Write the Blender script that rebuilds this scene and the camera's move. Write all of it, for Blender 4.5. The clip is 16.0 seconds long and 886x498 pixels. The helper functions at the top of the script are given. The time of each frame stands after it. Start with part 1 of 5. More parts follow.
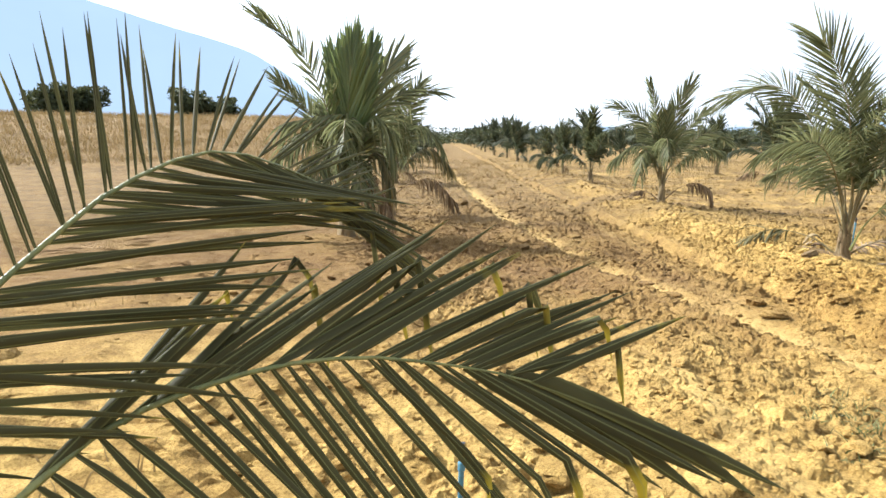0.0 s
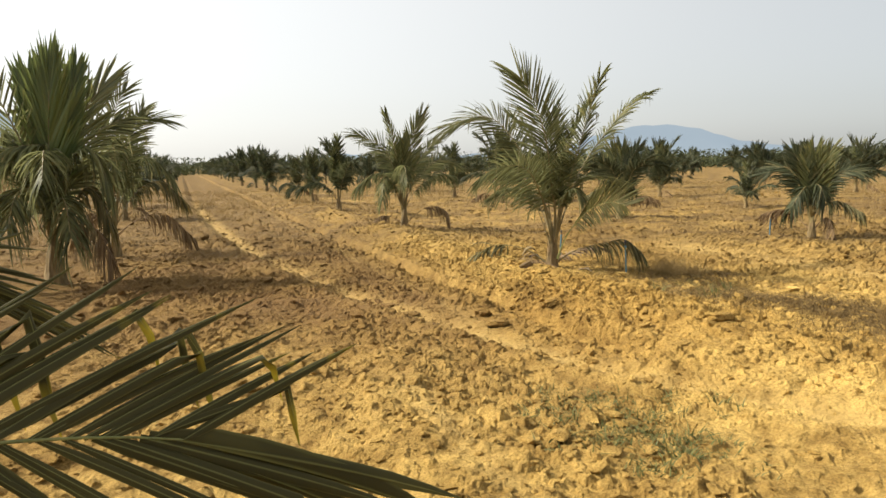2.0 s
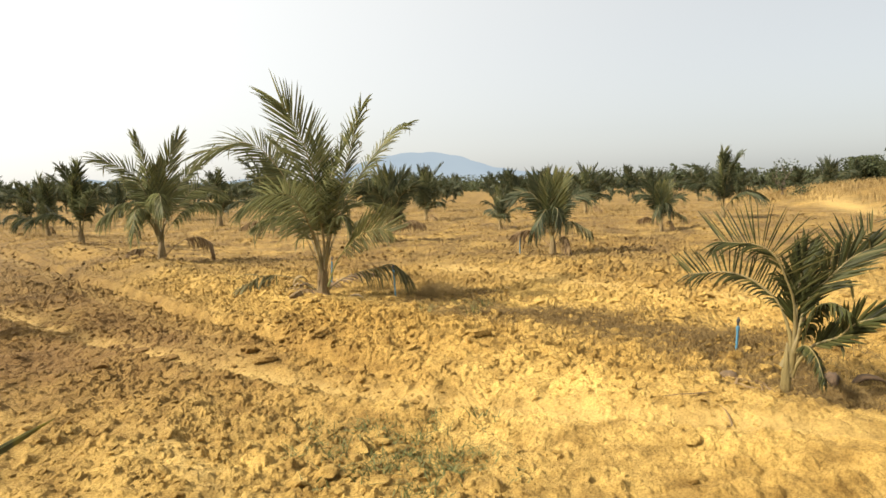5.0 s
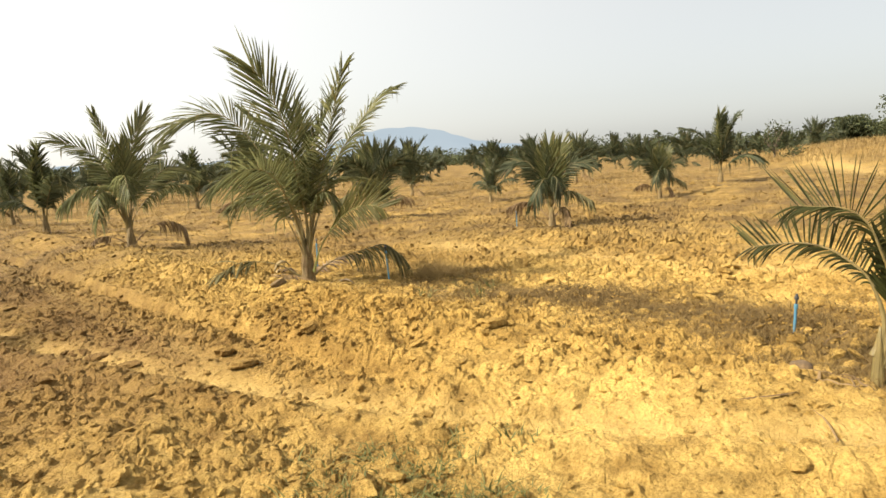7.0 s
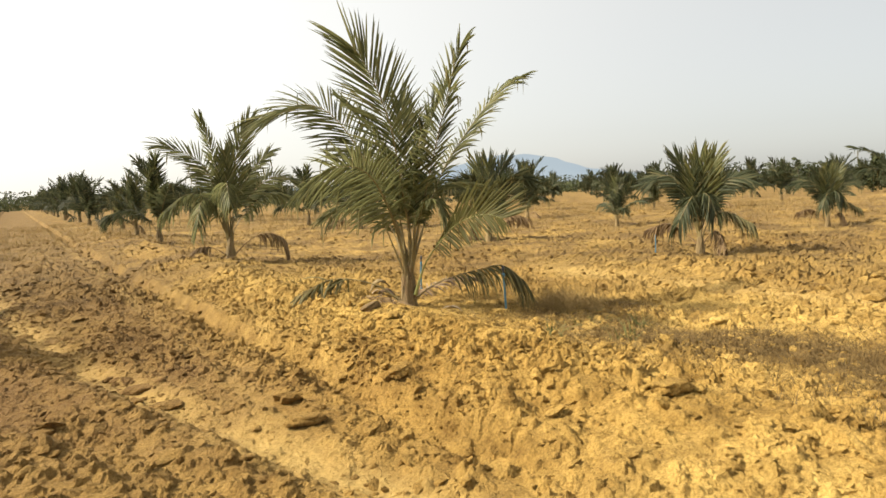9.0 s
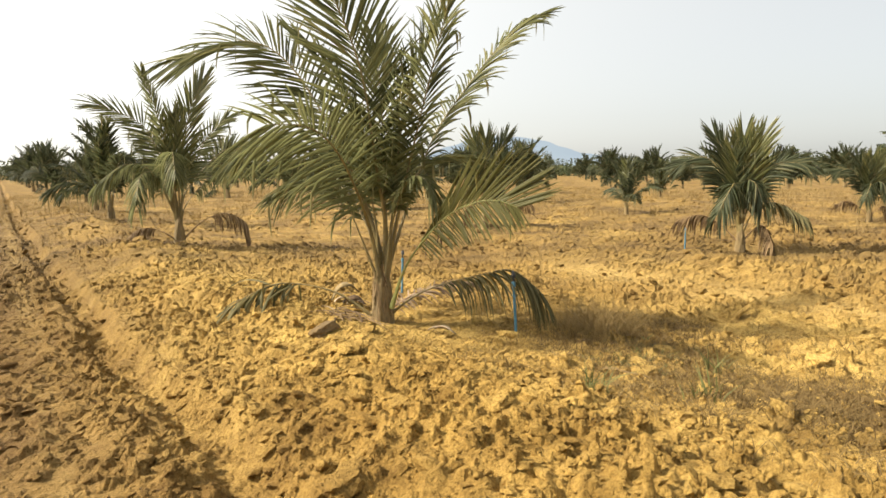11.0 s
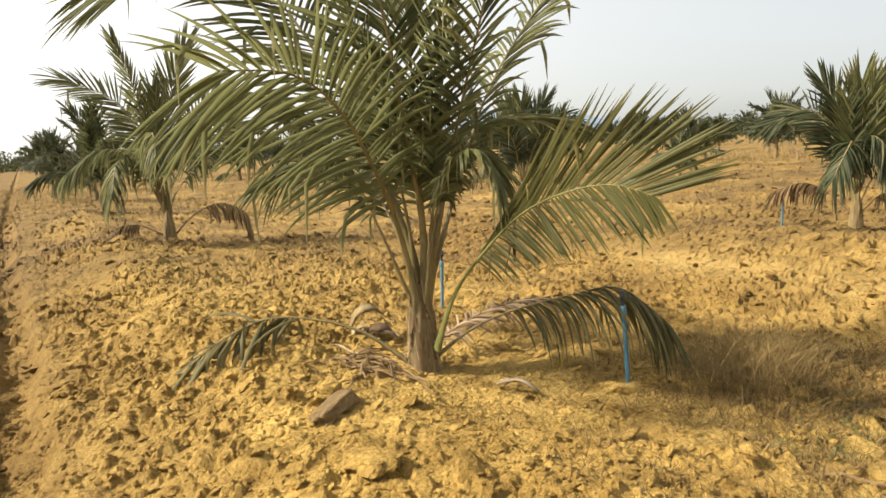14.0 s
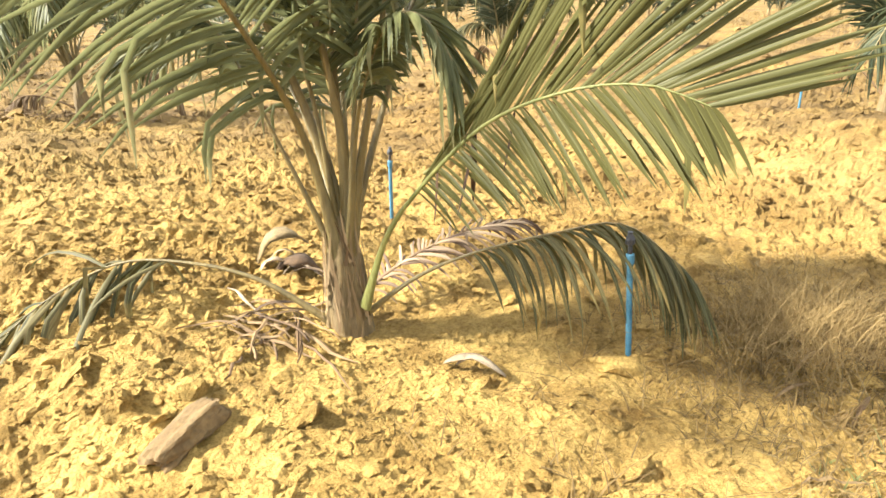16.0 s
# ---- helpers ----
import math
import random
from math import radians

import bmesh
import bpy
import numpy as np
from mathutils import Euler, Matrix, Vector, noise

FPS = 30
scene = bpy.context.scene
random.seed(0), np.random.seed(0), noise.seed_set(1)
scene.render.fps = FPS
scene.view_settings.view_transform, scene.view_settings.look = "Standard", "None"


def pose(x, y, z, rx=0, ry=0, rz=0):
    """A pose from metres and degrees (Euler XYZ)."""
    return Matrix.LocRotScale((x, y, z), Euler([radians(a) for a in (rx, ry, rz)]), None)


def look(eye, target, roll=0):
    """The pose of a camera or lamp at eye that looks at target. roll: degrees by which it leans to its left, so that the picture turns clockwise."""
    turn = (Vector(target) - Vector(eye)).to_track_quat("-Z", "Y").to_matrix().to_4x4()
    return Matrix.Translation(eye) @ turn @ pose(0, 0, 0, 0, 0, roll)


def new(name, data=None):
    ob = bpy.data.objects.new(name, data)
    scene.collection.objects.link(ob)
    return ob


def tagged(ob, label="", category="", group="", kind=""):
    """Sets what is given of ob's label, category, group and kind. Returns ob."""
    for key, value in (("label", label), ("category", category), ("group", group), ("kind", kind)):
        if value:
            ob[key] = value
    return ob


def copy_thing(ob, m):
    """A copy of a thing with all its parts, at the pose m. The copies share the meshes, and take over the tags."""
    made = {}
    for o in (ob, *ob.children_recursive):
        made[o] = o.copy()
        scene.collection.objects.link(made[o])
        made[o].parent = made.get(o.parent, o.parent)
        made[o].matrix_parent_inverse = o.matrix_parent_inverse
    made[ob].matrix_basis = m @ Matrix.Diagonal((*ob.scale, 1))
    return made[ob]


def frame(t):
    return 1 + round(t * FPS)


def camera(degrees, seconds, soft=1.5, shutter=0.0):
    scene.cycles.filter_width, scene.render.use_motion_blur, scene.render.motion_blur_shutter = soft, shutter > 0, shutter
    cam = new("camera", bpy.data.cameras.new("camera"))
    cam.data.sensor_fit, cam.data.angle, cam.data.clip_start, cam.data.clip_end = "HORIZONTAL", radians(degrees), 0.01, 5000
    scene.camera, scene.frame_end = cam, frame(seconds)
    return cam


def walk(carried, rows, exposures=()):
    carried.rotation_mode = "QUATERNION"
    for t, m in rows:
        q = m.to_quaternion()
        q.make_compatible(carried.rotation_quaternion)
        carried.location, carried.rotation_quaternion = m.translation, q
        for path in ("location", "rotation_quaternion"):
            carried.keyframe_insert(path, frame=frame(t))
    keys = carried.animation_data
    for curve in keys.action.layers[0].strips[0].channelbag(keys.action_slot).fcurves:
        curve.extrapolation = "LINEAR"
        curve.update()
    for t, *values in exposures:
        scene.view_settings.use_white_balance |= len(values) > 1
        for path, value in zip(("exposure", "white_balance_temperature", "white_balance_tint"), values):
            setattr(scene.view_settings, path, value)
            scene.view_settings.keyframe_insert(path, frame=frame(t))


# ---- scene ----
cam = camera(69.9, 16.0, soft=1.55)
ROWS = [
    (0.0, -0.064, 0.008, 1.481, -0.52, -10.1, -0.12),
    (0.5, -0.001, 0.023, 1.482, -7.04, -9.06, 0.01),
    (1.0, 0.052, 0.026, 1.483, -11.99, -8.25, 0.61),
    (1.5, 0.112, 0.037, 1.481, -17.29, -7.92, 0.68),
    (2.0, 0.158, 0.035, 1.48, -22.35, -7.73, 0.9),
    (2.5, 0.197, 0.042, 1.483, -26.58, -7.14, 0.86),
    (3.0, 0.218, 0.043, 1.488, -29.85, -6.29, 0.2),
    (3.5, 0.221, 0.056, 1.489, -32.79, -5.87, 0.0),
    (4.0, 0.223, 0.049, 1.492, -34.99, -5.8, 0.5),
    (4.5, 0.238, 0.024, 1.503, -39.54, -5.52, 0.49),
    (4.7, 0.242, 0.008, 1.511, -41.72, -5.26, 0.7),
    (6.8, 0.651, 0.675, 1.444, -44.37, -8.24, 1.73),
    (7.0, 0.719, 0.777, 1.444, -44.22, -8.15, 3.02),
    (7.5, 0.928, 1.073, 1.398, -41.34, -8.55, 3.11),
    (8.0, 1.097, 1.384, 1.376, -43.72, -6.46, 1.79),
    (8.5, 1.299, 1.694, 1.326, -40.09, -8.17, 2.95),
    (9.0, 1.588, 2.019, 1.195, -34.19, -5.35, 1.9),
    (9.2, 1.689, 2.149, 1.212, -34.43, -5.27, 3.31),
    (11.3, 2.734, 3.649, 1.132, -34.47, -7.34, -0.27),
    (11.5, 2.812, 3.732, 1.124, -32.38, -6.79, -1.95),
    (12.0, 3.008, 4.097, 1.11, -31.26, -7.91, 0.44),
    (12.5, 3.146, 4.344, 1.16, -30.59, -7.33, 0.94),
    (13.0, 3.256, 4.552, 1.174, -27.92, -7.61, 1.06),
    (13.5, 3.264, 4.711, 1.18, -30.39, -6.94, 2.23),
    (14.0, 3.343, 4.966, 1.142, -33.54, -9.49, 2.81),
    (14.5, 3.524, 5.168, 1.119, -34.43, -10.52, 1.56),
    (15.0, 3.76, 5.408, 1.1, -33.35, -14.06, 1.7),
    (15.5, 3.949, 5.655, 1.105, -36.16, -16.15, 0.92),
    (16.0, 4.039, 5.716, 1.144, -35.33, -21.68, 1.84),
]
walk(cam, [(t, pose(x, y, z, 90 + pitch, roll, yaw)) for t, x, y, z, yaw, pitch, roll in ROWS],
     exposures=[(0.0, 1.0, 5450, 10), (0.5, 0.68, 6050, 10), (1.0, 0.42, 6350, 10), (1.5, 0.28, 6450, 10), (3.5, 0.3, 6550, 10), (4.5, 0.44, 6600, 10), (7.0, 0.58, 6750, 10), (8.5, 0.60, 6750, 10),
                (9.0, 0.48, 6800, 10), (11.5, 0.62, 6700, 10), (12.5, 0.62, 6700, 10), (14.0, 0.58, 6650, 10), (14.5, 0.78, 6450, 10), (15.2, 1.08, 6300, 10), (16.0, 1.58, 6000, 10)])

# ---- sky and sun: hazy dry-season light from the left ahead ----
SUN_AZ, SUN_EL = radians(63), radians(40)
to_sun = Vector((-math.sin(SUN_AZ) * math.cos(SUN_EL), math.cos(SUN_AZ) * math.cos(SUN_EL), math.sin(SUN_EL)))
world = bpy.data.worlds.new("sky")
scene.world = world
world.use_nodes = True
wn, wl = world.node_tree.nodes, world.node_tree.links
wn.clear()
sky = wn.new("ShaderNodeTexSky")
sky.sky_type, sky.sun_disc = "NISHITA", False
sky.sun_elevation, sky.sun_rotation = SUN_EL, -SUN_AZ
sky.air_density, sky.dust_density, sky.ozone_density = 1.0, 2.0, 1.0
pale = wn.new("ShaderNodeHueSaturation")
pale.inputs["Saturation"].default_value = 0.45
# the haze is brightest round the sun and dulls away from it
way = wn.new("ShaderNodeTexCoord")
toward = wn.new("ShaderNodeVectorMath")
toward.operation = "DOT_PRODUCT"
toward.inputs[1].default_value = to_sun
glow = wn.new("ShaderNodeMapRange")
glow.interpolation_type = "SMOOTHSTEP"
glow.inputs["From Min"].default_value, glow.inputs["From Max"].default_value = -0.7, 0.7
veil = wn.new("ShaderNodeMix")
veil.data_type = "RGBA"
veil.inputs["A"].default_value, veil.inputs["B"].default_value = (4.4, 4.65, 4.65, 1), (11.6, 11.5, 10.9, 1)
haze = wn.new("ShaderNodeMix")
haze.data_type = "RGBA"
haze.inputs["Factor"].default_value = 0.5
bg, wo = wn.new("ShaderNodeBackground"), wn.new("ShaderNodeOutputWorld")
bg.inputs["Strength"].default_value = 0.110
wl.new(sky.outputs[0], pale.inputs["Color"])
wl.new(way.outputs["Generated"], toward.inputs[0])
wl.new(toward.outputs["Value"], glow.inputs["Value"])
wl.new(glow.outputs[0], veil.inputs["Factor"])
wl.new(veil.outputs["Result"], haze.inputs["B"])
wl.new(pale.outputs[0], haze.inputs["A"])
wl.new(haze.outputs["Result"], bg.inputs["Color"])
wl.new(bg.outputs[0], wo.inputs["Surface"])
sun = new("sun", bpy.data.lights.new("sun", "SUN"))
sun.data.energy, sun.data.angle, sun.data.color = 7.0, radians(4.0), (1.0, 0.92, 0.77)
sun.matrix_world = look(to_sun * 60, (0, 0, 0))


# ---- materials ----
def material(name, build):
    m = bpy.data.materials.new(name)
    m.use_nodes = True
    n, l = m.node_tree.nodes, m.node_tree.links
    build(n, l, n["Principled BSDF"], n["Material Output"])
    return m


def noise_node(n, l, scale, detail=4.0, rough=0.55, vec=None):
    t = n.new("ShaderNodeTexNoise")
    t.inputs["Scale"].default_value, t.inputs["Detail"].default_value, t.inputs["Roughness"].default_value = scale, detail, rough
    if vec is None:
        vec = n.new("ShaderNodeTexCoord").outputs["Object"]
    l.new(vec, t.inputs["Vector"])
    return t.outputs["Fac"]


def ramp(n, l, fac, *stops):
    r = n.new("ShaderNodeValToRGB")
    e = r.color_ramp.elements
    while len(e) < len(stops):
        e.new(0.5)
    for k, (p, c) in enumerate(stops):
        e[k].position, e[k].color = p, (*c, 1)
    l.new(fac, r.inputs["Fac"])
    return r.outputs["Color"]


def mix(n, l, fac, a, b, kind="MIX"):
    m = n.new("ShaderNodeMix")
    m.data_type, m.blend_type = "RGBA", kind
    for sock, v in ((m.inputs["Factor"], fac), (m.inputs["A"], a), (m.inputs["B"], b)):
        if isinstance(v, (int, float)):
            sock.default_value = v
        elif isinstance(v, tuple):
            sock.default_value = (*v, 1)
        else:
            l.new(v, sock)
    return m.outputs["Result"]


def bump(n, l, bsdf, height, strength, distance=0.01):
    b = n.new("ShaderNodeBump")
    b.inputs["Strength"].default_value, b.inputs["Distance"].default_value = strength, distance
    l.new(height, b.inputs["Height"])
    l.new(b.outputs[0], bsdf.inputs["Normal"])


def ground_soil(n, l, b, out):
    pos = n.new("ShaderNodeNewGeometry").outputs["Position"]
    big = ramp(n, l, noise_node(n, l, 0.3, 3, vec=pos), (0.33, (0.38, 0.235, 0.062)), (0.6, (0.60, 0.405, 0.122)))
    mid = ramp(n, l, noise_node(n, l, 4.0, 6, 0.65, pos), (0.3, (0.42, 0.37, 0.30)), (0.6, (1.12, 1.12, 1.12)))
    fine = ramp(n, l, noise_node(n, l, 62.0, 6, 0.8, pos), (0.34, (0.50, 0.47, 0.42)), (0.56, (1.10, 1.10, 1.10)))
    c = mix(n, l, 1.0, mix(n, l, 1.0, big, mid, "MULTIPLY"), fine, "MULTIPLY")
    # reddish soil west of the track, straw litter beyond the tilled plots; both carry painted shade
    sep = n.new("ShaderNodeSeparateXYZ")
    l.new(pos, sep.inputs[0])
    red = n.new("ShaderNodeMapRange")
    red.inputs["From Min"].default_value, red.inputs["From Max"].default_value = 4.0, 2.5
    l.new(sep.outputs["X"], red.inputs["Value"])
    rn = n.new("ShaderNodeMath")
    rn.operation = "MULTIPLY"
    back = n.new("ShaderNodeMapRange")
    back.inputs["From Min"].default_value, back.inputs["From Max"].default_value = 2.8, 6.5
    back.inputs["To Min"].default_value = 0.12
    l.new(sep.outputs["Y"], back.inputs["Value"])
    both = n.new("ShaderNodeMath")
    both.operation = "MULTIPLY"
    l.new(red.outputs[0], both.inputs[0])
    l.new(back.outputs[0], both.inputs[1])
    l.new(both.outputs[0], rn.inputs[0])
    l.new(ramp(n, l, noise_node(n, l, 0.8, 3, vec=pos), (0.3, (0.7, 0.7, 0.7)), (0.62, (1, 1, 1))), rn.inputs[1])
    # reddish soil colour, deepened to include part of the western palms' shadow
    c = mix(n, l, rn.outputs[0], c, mix(n, l, 1.0, (0.19, 0.112, 0.042), fine, "MULTIPLY"))
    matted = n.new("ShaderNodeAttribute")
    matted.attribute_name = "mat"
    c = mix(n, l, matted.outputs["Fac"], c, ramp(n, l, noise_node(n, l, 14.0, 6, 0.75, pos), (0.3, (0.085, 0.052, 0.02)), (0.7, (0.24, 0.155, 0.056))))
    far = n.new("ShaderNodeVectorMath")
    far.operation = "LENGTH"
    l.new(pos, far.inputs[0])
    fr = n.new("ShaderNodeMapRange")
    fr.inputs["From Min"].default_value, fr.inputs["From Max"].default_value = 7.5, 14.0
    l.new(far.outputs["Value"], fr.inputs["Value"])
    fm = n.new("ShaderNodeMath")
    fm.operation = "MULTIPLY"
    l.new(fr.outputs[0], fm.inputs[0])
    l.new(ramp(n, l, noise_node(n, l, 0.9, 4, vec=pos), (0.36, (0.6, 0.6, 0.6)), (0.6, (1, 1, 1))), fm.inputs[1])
    # straw litter, toned down to take in the palm rows' shadows
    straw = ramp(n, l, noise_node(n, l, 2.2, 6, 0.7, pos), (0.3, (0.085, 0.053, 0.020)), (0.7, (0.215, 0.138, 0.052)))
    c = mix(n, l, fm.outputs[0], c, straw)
    worn = n.new("ShaderNodeAttribute")
    worn.attribute_name = "wear"
    c = mix(n, l, worn.outputs["Fac"], c, mix(n, l, 1.0, (0.58, 0.405, 0.145), ramp(n, l, noise_node(n, l, 30.0, 5, 0.7, pos), (0.3, (0.75, 0.72, 0.68)), (0.6, (1.05, 1.05, 1.05))), "MULTIPLY"))
    l.new(c, b.inputs["Base Color"])
    b.inputs["Roughness"].default_value = 0.95
    b.inputs["Specular IOR Level"].default_value = 0.15
    grit = n.new("ShaderNodeMath")
    grit.operation = "MULTIPLY_ADD"
    l.new(noise_node(n, l, 85.0, 5, 0.75, pos), grit.inputs[0])
    grit.inputs[1].default_value = 0.45
    l.new(noise_node(n, l, 24.0, 6, 0.7, pos), grit.inputs[2])
    bump(n, l, b, grit.outputs[0], 1.0, 0.04)


def leaf(dark, light, tip, through_light, rough=0.38, gloss=0.5, rib=(0.30, 0.30, 0.10)):
    def build(n, l, b, out):
        isl = n.new("ShaderNodeNewGeometry").outputs["Random Per Island"]
        c = ramp(n, l, isl, (0.0, dark), (0.75, light), (1.0, tuple(0.6 * a + 0.4 * t for a, t in zip(light, tip))))
        uv = n.new("ShaderNodeUVMap").outputs["UV"]
        sep = n.new("ShaderNodeSeparateXYZ")
        l.new(uv, sep.inputs[0])
        pos = n.new("ShaderNodeTexCoord").outputs["Object"]
        add = n.new("ShaderNodeMath")
        add.operation = "MULTIPLY_ADD"
        l.new(noise_node(n, l, 7.0, 3, vec=pos), add.inputs[0])
        add.inputs[1].default_value = 0.75
        half = n.new("ShaderNodeMath")
        half.operation = "MULTIPLY"
        half.inputs[1].default_value = 0.42
        l.new(sep.outputs["Y"], half.inputs[0])
        l.new(half.outputs[0], add.inputs[2])
        dry = ramp(n, l, add.outputs[0], (0.0, (0, 0, 0)), (0.78, (0, 0, 0)), (0.97, (0.8, 0.8, 0.8)))
        c = mix(n, l, dry, c, tip)
        # pale midrib and fine parallel veins across the blade
        mid = ramp(n, l, sep.outputs["X"], (0.42, (0, 0, 0)), (0.5, (0.45, 0.45, 0.45)), (0.58, (0, 0, 0)))
        c = mix(n, l, mid, c, rib)
        # blade margins painted lighter, as edges that catch the light
        edge_light = ramp(n, l, sep.outputs["X"], (0.0, (0.3, 0.3, 0.3)), (0.1, (0, 0, 0)), (0.9, (0, 0, 0)), (1.0, (0.3, 0.3, 0.3)))
        c = mix(n, l, edge_light, c, tuple(0.7 * v for v in rib))
        l.new(c, b.inputs["Base Color"])
        b.inputs["Roughness"].default_value = rough
        b.inputs["Specular IOR Level"].default_value = gloss
        tr = n.new("ShaderNodeBsdfTranslucent")
        l.new(mix(n, l, 0.35, c, tuple(0.75 * v for v in rib)), tr.inputs["Color"])
        ms = n.new("ShaderNodeMixShader")
        ms.inputs[0].default_value = through_light
        l.new(b.outputs[0], ms.inputs[1])
        l.new(tr.outputs[0], ms.inputs[2])
        l.new(ms.outputs[0], out.inputs["Surface"])
    return build


def rough_two(a, c2, scale, bump_scale, rough=0.85, stretch=(1, 1, 1)):
    def build(n, l, b, out):
        mp = n.new("ShaderNodeMapping")
        mp.inputs["Scale"].default_value = stretch
        l.new(n.new("ShaderNodeTexCoord").outputs["Object"], mp.inputs[0])
        v = mp.outputs[0]
        c = ramp(n, l, noise_node(n, l, scale, 5, 0.65, v), (0.3, a), (0.7, c2))
        f = ramp(n, l, noise_node(n, l, scale * 7, 4, 0.6, v), (0.3, (0.7, 0.7, 0.7)), (0.7, (1.1, 1.1, 1.1)))
        l.new(mix(n, l, 1.0, c, f, "MULTIPLY"), b.inputs["Base Color"])
        b.inputs["Roughness"].default_value = rough
        bump(n, l, b, noise_node(n, l, bump_scale, 5, 0.6, v), 0.6, 0.01)
    return build


SOIL = material("tilled_yellow_soil", ground_soil)
CLOD = material("dry_soil_clod", ground_soil)
LEAF = material("palm_leaflet_green", leaf((0.046, 0.054, 0.024), (0.182, 0.188, 0.074), (0.28, 0.23, 0.11), 0.50, 0.48, 0.2, rib=(0.26, 0.27, 0.13)))
LEAF_DARK = material("palm_leaflet_dark_green", leaf((0.011, 0.013, 0.004), (0.046, 0.050, 0.015), (0.22, 0.17, 0.06), 0.28, 0.5, 0.15, rib=(0.12, 0.12, 0.04)))
LEAF_DEEP = material("palm_leaflet_deep_green", leaf((0.018, 0.025, 0.012), (0.072, 0.084, 0.042), (0.26, 0.20, 0.09), 0.38, 0.5, 0.2, rib=(0.18, 0.19, 0.09)))
LEAF_OLIVE = material("palm_leaflet_olive", leaf((0.020, 0.022, 0.008), (0.100, 0.095, 0.028), (0.32, 0.25, 0.08), 0.38, 0.48, 0.18, rib=(0.24, 0.22, 0.08)))
LEAF_YOUNG = material("palm_leaflet_light_green", leaf((0.050, 0.058, 0.020), (0.135, 0.142, 0.052), (0.36, 0.29, 0.09), 0.36))
LEAF_SPEAR = material("palm_spear_bright_green", leaf((0.065, 0.10, 0.026), (0.14, 0.19, 0.055), (0.30, 0.30, 0.09), 0.48))
# dull green, its base colour darkened further for the backlit near fronds' shade
LEAF_NEAR = material("palm_leaflet_dull_green_shade", leaf((0.008, 0.008, 0.003), (0.060, 0.054, 0.021), (0.55, 0.42, 0.03), 0.12, 0.6, 0.10))
LEAF_DRY = material("palm_leaflet_dry", leaf((0.10, 0.06, 0.03), (0.22, 0.145, 0.07), (0.30, 0.21, 0.11), 0.15, 0.7, 0.2, rib=(0.26, 0.18, 0.075)))
LEAF_PURPLE = material("palm_leaflet_dead_purple", leaf((0.07, 0.042, 0.032), (0.32, 0.23, 0.145), (0.38, 0.285, 0.19), 0.1, 0.7, 0.2, rib=(0.26, 0.18, 0.075)))
LEAF_DEAD = material("palm_leaflet_dead", leaf((0.030, 0.018, 0.011), (0.085, 0.05, 0.028), (0.12, 0.08, 0.045), 0.05, 0.7, 0.2, rib=(0.10, 0.06, 0.03)))
FIBRE = material("sheath_fibre_strand", leaf((0.07, 0.042, 0.02), (0.30, 0.21, 0.11), (0.36, 0.26, 0.14), 0.1, 0.8, 0.15, rib=(0.26, 0.18, 0.09)))
LEAF_FADED = material("palm_leaflet_fading", leaf((0.035, 0.036, 0.016), (0.13, 0.105, 0.045), (0.38, 0.24, 0.06), 0.2, 0.6, 0.2))
PETIOLE = material("palm_petiole", rough_two((0.115, 0.088, 0.032), (0.25, 0.185, 0.062), 4, 30, 0.5, (3, 3, 0.6)))
PETIOLE_GREEN = material("palm_petiole_green", rough_two((0.10, 0.12, 0.03), (0.22, 0.21, 0.06), 4, 30, 0.5, (3, 3, 0.6)))
PETIOLE_DRY = material("palm_petiole_dry", rough_two((0.17, 0.10, 0.05), (0.30, 0.20, 0.10), 4, 30, 0.8, (3, 3, 0.6)))
TRUNK = material("palm_sheath_fibre", rough_two((0.10, 0.067, 0.027), (0.29, 0.205, 0.084), 5, 40, 0.8, (4, 4, 0.4)))
STRAW = material("dry_grass_blade", leaf((0.20, 0.13, 0.045), (0.37, 0.255, 0.10), (0.44, 0.33, 0.15), 0.2, 0.7, 0.2, rib=(0.26, 0.18, 0.075)))
WEED = material("dry_weed_blade", leaf((0.06, 0.038, 0.015), (0.17, 0.11, 0.042), (0.28, 0.19, 0.075), 0.1, 0.8, 0.1, rib=(0.26, 0.18, 0.075)))
HERB = material("green_weed_leaf", leaf((0.04, 0.045, 0.014), (0.10, 0.10, 0.032), (0.18, 0.15, 0.06), 0.2, 0.6, 0.2))
BUSH = material("far_bush_leaf", leaf((0.014, 0.02, 0.012), (0.042, 0.054, 0.026), (0.10, 0.10, 0.05), 0.15, 0.7, 0.15))
BARK = material("grey_bark", rough_two((0.06, 0.045, 0.03), (0.16, 0.12, 0.08), 5, 25))
PIPE = material("blue_pvc", rough_two((0.045, 0.155, 0.235), (0.085, 0.225, 0.31), 8, 40, 0.5))
BLACK = material("black_plastic", rough_two((0.015, 0.015, 0.016), (0.04, 0.04, 0.042), 9, 40, 0.5))
BROWN = material("hard_brown_earth", rough_two((0.11, 0.068, 0.025), (0.21, 0.135, 0.052), 9, 40, 0.95))
HUSK = material("weathered_coconut_husk", rough_two((0.066, 0.040, 0.019), (0.20, 0.128, 0.060), 7, 35, 0.9))
DEAD = material("dead_purple_sheath", rough_two((0.046, 0.027, 0.014), (0.14, 0.084, 0.040), 8, 35, 0.95))
PALE = material("bleached_husk", rough_two((0.26, 0.185, 0.11), (0.42, 0.33, 0.21), 8, 35, 0.9))


